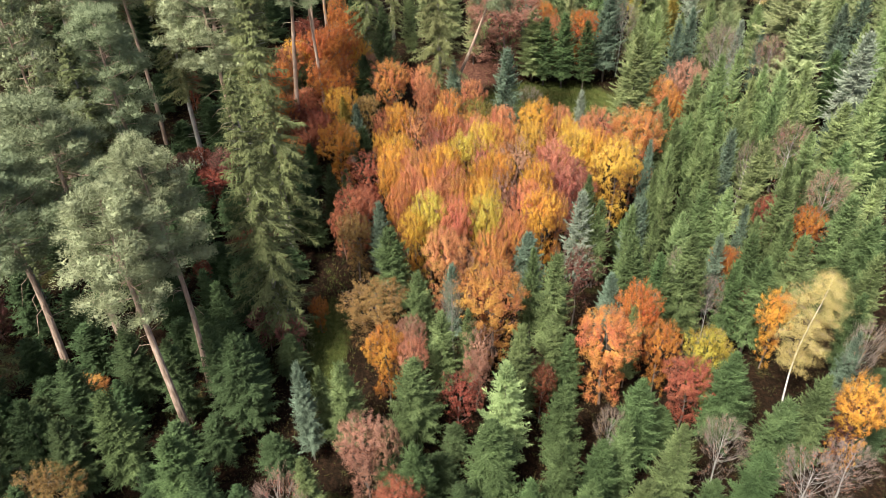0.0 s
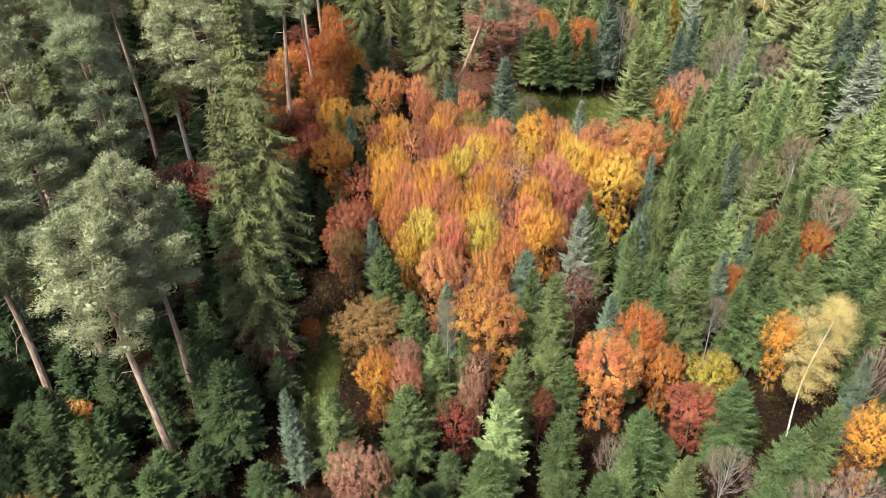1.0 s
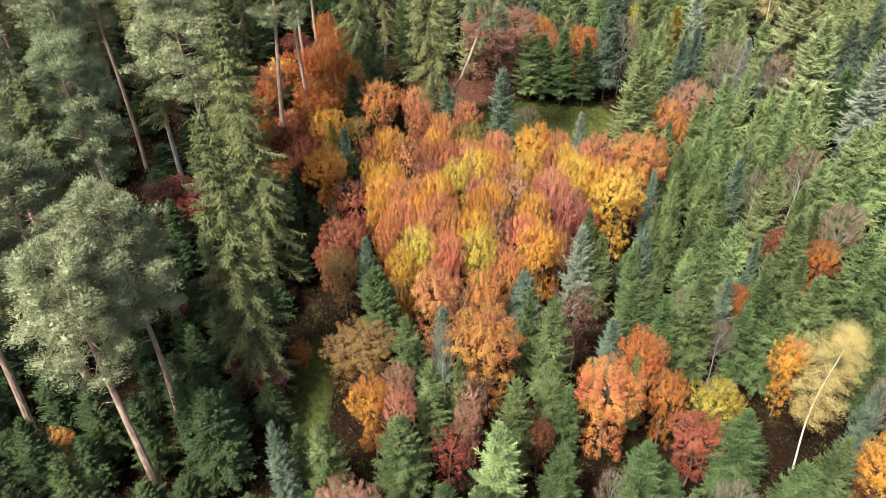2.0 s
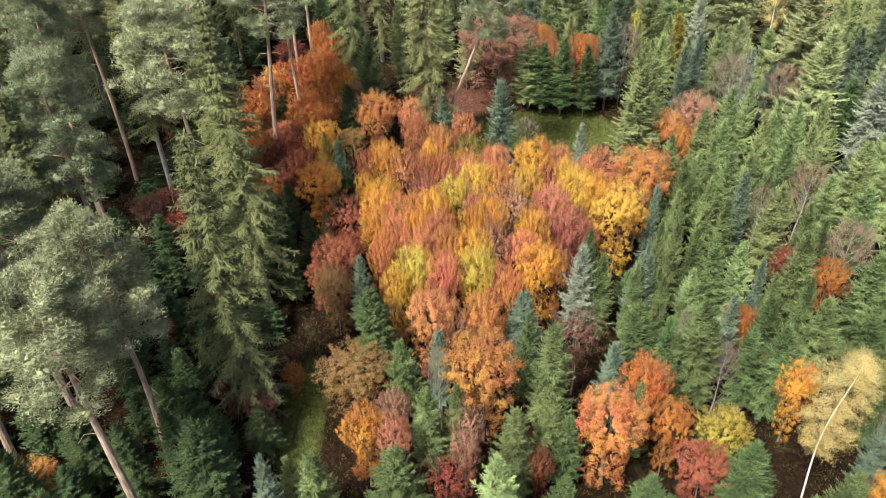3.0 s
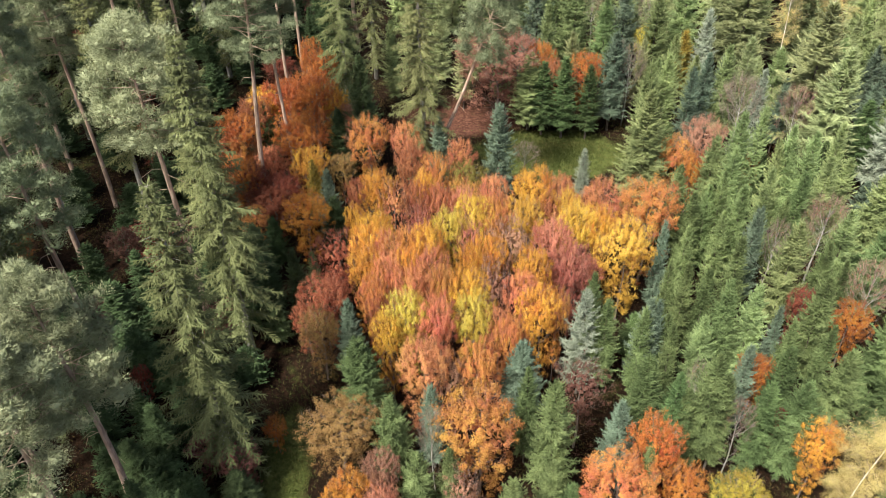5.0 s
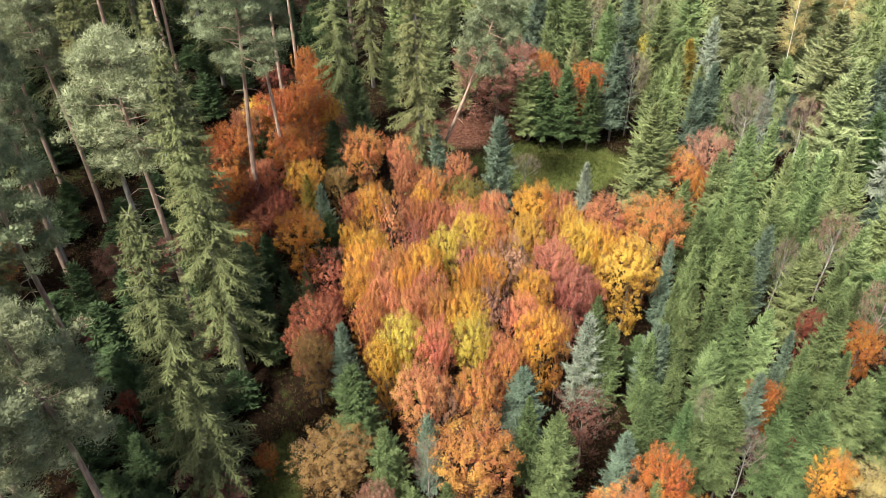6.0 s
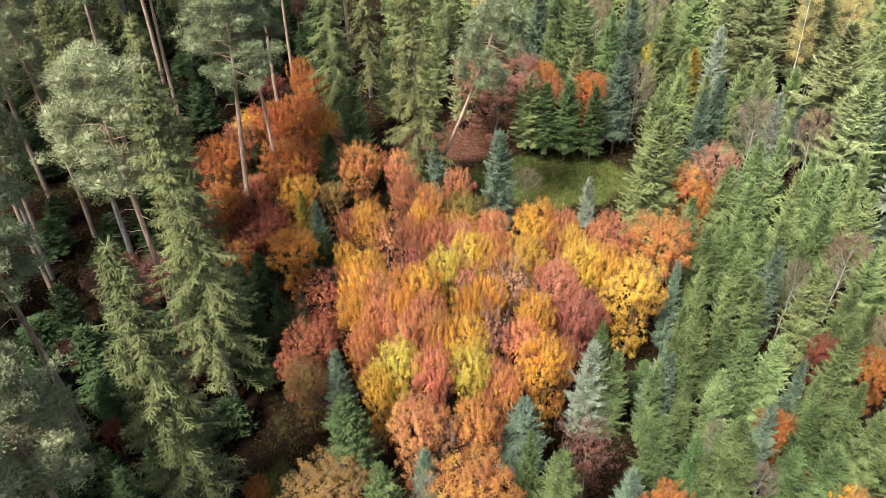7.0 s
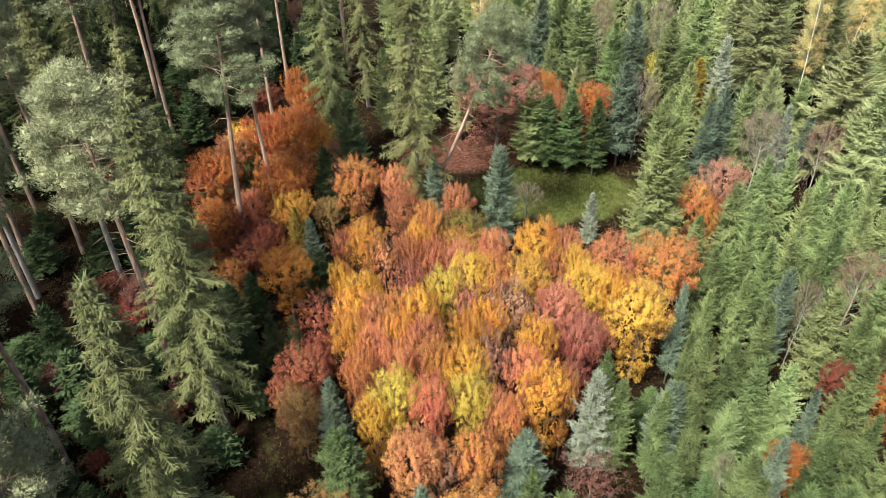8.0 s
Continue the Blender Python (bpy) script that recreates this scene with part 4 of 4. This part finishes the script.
spruce(14.7, 97.1, 9.0, 1.43, 'blue')
spruce(24.0, 97.6, 12.0, 2.08, 'green')
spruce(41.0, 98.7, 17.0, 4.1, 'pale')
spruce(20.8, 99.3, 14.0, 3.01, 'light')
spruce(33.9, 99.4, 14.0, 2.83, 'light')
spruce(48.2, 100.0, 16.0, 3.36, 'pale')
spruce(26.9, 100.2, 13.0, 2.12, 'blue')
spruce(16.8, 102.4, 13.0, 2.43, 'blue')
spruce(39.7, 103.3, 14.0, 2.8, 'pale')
spruce(19.5, 104.2, 13.0, 2.12, 'deep')
spruce(14.2, 104.3, 13.0, 2.11, 'deep')


# ---- the rest of the wood, row by row ----
def fill(x0, x1, y0, y1, step, clear, make, keep=lambda x, y: True):
    rnd = random.Random(round(x0 * 7 + y0 * 3 + step * 11))
    j = 0
    y = y0
    while y < y1:
        x = x0 + (j % 2) * step / 2
        while x < x1:
            px, py = x + rnd.uniform(-0.7, 0.7), y + rnd.uniform(-0.7, 0.7)
            x += step
            if keep(px, py) and all((px - a) ** 2 + (py - b) ** 2 > clear * clear for a, b, _ in placed):
                make(px, py, rnd)
        y += step
        j += 1


def plantation(x, y, rnd):
    h, r = round(rnd.uniform(3.8, 6.0) + max(0.0, (y - 66) * 0.17), 1), round(rnd.uniform(1.3, 1.8), 2)
    # far rows lighter, near filler dark: distance and gap shade sit in the tone
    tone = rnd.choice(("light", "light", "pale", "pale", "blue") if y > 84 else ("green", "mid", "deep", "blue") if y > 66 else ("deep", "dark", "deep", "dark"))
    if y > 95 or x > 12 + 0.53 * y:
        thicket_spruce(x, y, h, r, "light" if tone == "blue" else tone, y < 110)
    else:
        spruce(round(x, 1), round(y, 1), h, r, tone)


def old_wood(x, y, rnd):
    k = rnd.random()
    if k < 0.55:
        old_spruce(round(x, 1), round(y, 1), round(rnd.uniform(24, 30), 1), round(rnd.uniform(3.0, 3.7), 2), False)
    elif k < 0.9:
        pine(round(x, 1), round(y, 1), round(rnd.uniform(23, 27), 1), round(rnd.uniform(2.4, 3.0), 2), False)


def undergrowth(x, y, rnd):
    if rnd.random() < 0.68:
        # the old wood's shade is painted in through the dark needles
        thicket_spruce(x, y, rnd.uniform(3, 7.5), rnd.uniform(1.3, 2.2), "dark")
    elif rnd.random() < 0.3:
        beech(round(x, 1), round(y, 1), round(rnd.uniform(3, 6), 1), round(rnd.uniform(1.1, 1.9), 2), rnd.choice(("russet", "crimson", "brown", "orange")), "in the shade under old trees")


def foreground(x, y, rnd):
    # shade beneath taller trees is put into the needle tone, darkest on the left
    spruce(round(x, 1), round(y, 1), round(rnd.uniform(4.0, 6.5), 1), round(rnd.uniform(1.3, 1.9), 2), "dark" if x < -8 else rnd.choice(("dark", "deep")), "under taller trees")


def low_beech(x, y, rnd):
    beech(round(x, 1), round(y, 1), round(rnd.uniform(6.6, 8.0), 1), round(rnd.uniform(1.7, 2.2), 2), rnd.choice(("gold", "orange", "copper", "russet", "pink")))


stand_spots = [(x, y) for x, y, kind in spots if kind == "beech" and -8 < x < 27 and y > 44]


def in_stand(x, y):
    """Among the autumn beeches between the ride and the clearing."""
    return sum((x - a) ** 2 + (y - b) ** 2 < 16 for a, b in stand_spots) > 4


fill(-8, 27, 44, 81, 2.7, 2.0, low_beech, in_stand)
fill(15, 80, 28, 95, 3.4, 2.5, plantation, lambda x, y: x < 13 + 0.60 * y and not in_stand(x, y) and not (x < 24 and 70 < y < 95) and (x > 22 or y < 62))
fill(-1, 82, 95, 130, 4.2, 3.0, plantation, lambda x, y: x < 10 + 0.58 * y)
fill(-61, -7, 40, 131, 6.4, 4.6, old_wood, lambda x, y: x < -19 - 0.10 * (y - 40) + 0.46 * max(0, y - 95) and x > -8 - 0.56 * y and (y > 71.5 or x < -32))
fill(-9, 19, 103, 131, 6.4, 4.6, old_wood)
fill(-71, -25, 2, 79, 8.0, 5.0, old_wood, lambda x, y: x < -10 - 0.59 * y)  # unseen old wood beside the flight, added to shade the wood on the left
fill(-26, -10, 40, 81, 3.0, 1.9, undergrowth, lambda x, y: x < -11.4 - 0.01 * (y - 40))
fill(-34, -11.5, 23, 41, 3.1, 2.2, foreground)
fill(-5, 24, 23, 47, 3.0, 2.3, foreground)
fill(-55, -7, 101, 137, 3.6, 1.8, undergrowth, lambda x, y: x > -6 - 0.55 * y)
fill(-55, -9, 29, 101, 3.9, 1.9, undergrowth, lambda x, y: x < -14.3 - 0.13 * (y - 40) and x > -12 - 0.55 * y)

join_thickets({"dark": "dark green young spruces with the old wood's shade in their colour", "light": "distant yellow-green spruces of the plantation", "pale": "distant pale yellow-green spruces of the plantation",
               "green": "fresh green spruces at the plantation's far side", "mid": "green spruces at the plantation's far side", "deep": "deep green spruces at the plantation's far side"})


def bramble_mat():
    """Low brambles, seedlings and dead fern on the floor of the old wood and along the ride."""
    rnd = random.Random(5)
    soup = Soup()
    random.seed(77)
    for k in range(14000):
        x, y = rnd.uniform(-45, 42), rnd.uniform(23, 105)
        if abs(x) > 16 + 0.6 * y or (abs(x + 9.2) < 1.6 and y < 57) or in_stand(x, y) or (5 < x < 24 and 78 < y < 95):
            continue
        lump = noise.noise(Vector((x * 0.22, y * 0.22, 3.0)))
        if lump < -0.30:
            continue
        base = Vector((x, y, ground_z(x, y)))
        size = rnd.uniform(0.3, 1.0) * (0.8 + lump)
        for j in range(16):
            d = turned(rnd.uniform(0, 6.28), math.asin(rnd.uniform(0.05, 0.95)))
            p = base + d * size * rnd.uniform(0.4, 1.0)
            soup.leaf(p, 0.15 * rnd.uniform(0.7, 1.3), d)
    me = soup.mesh("brambles")
    ob = tagged(new("brambles", me), "low brown and dark green brambles on the forest floor", "brambles", kind="stuff")
    ob.material_slots[0].link = "OBJECT"
    ob.material_slots[0].material = foliage("bramble_leaves", [(0.1, (0.03, 0.022, 0.012)), (0.45, (0.045, 0.055, 0.02)), (0.9, (0.11, 0.075, 0.03))], 0.25, 0.7, 0.2)


bramble_mat()


def grass_sheet():
    """Rough autumn grass with fallen leaves over the clearing and along the ride."""
    rnd = random.Random(8)
    random.seed(78)
    soup = Soup()
    for k in range(16000):
        if k % 4:
            x, y = rnd.gauss(16.5, 4.6), rnd.gauss(85.0, 2.7)
        else:
            x, y = rnd.gauss(-9.2, 1.2), rnd.gauss(46.5, 5.0)
        base = Vector((x, y, ground_z(x, y)))
        soup.blade(base, turned(rnd.uniform(0, 6.28), radians(rnd.uniform(25, 85))) * rnd.uniform(0.18, 0.42), 0.05)
    me = soup.mesh("grass")
    ob = tagged(new("grass", me), "rough olive-green grass in the small clearing", "grass", kind="stuff")
    ob.material_slots[0].link = "OBJECT"
    ob.material_slots[0].material = foliage("grass_blades", [(0.1, (0.045, 0.060, 0.017)), (0.5, (0.085, 0.110, 0.030)), (0.9, (0.15, 0.135, 0.050))], 0.25, 0.7, 0.2)


grass_sheet()
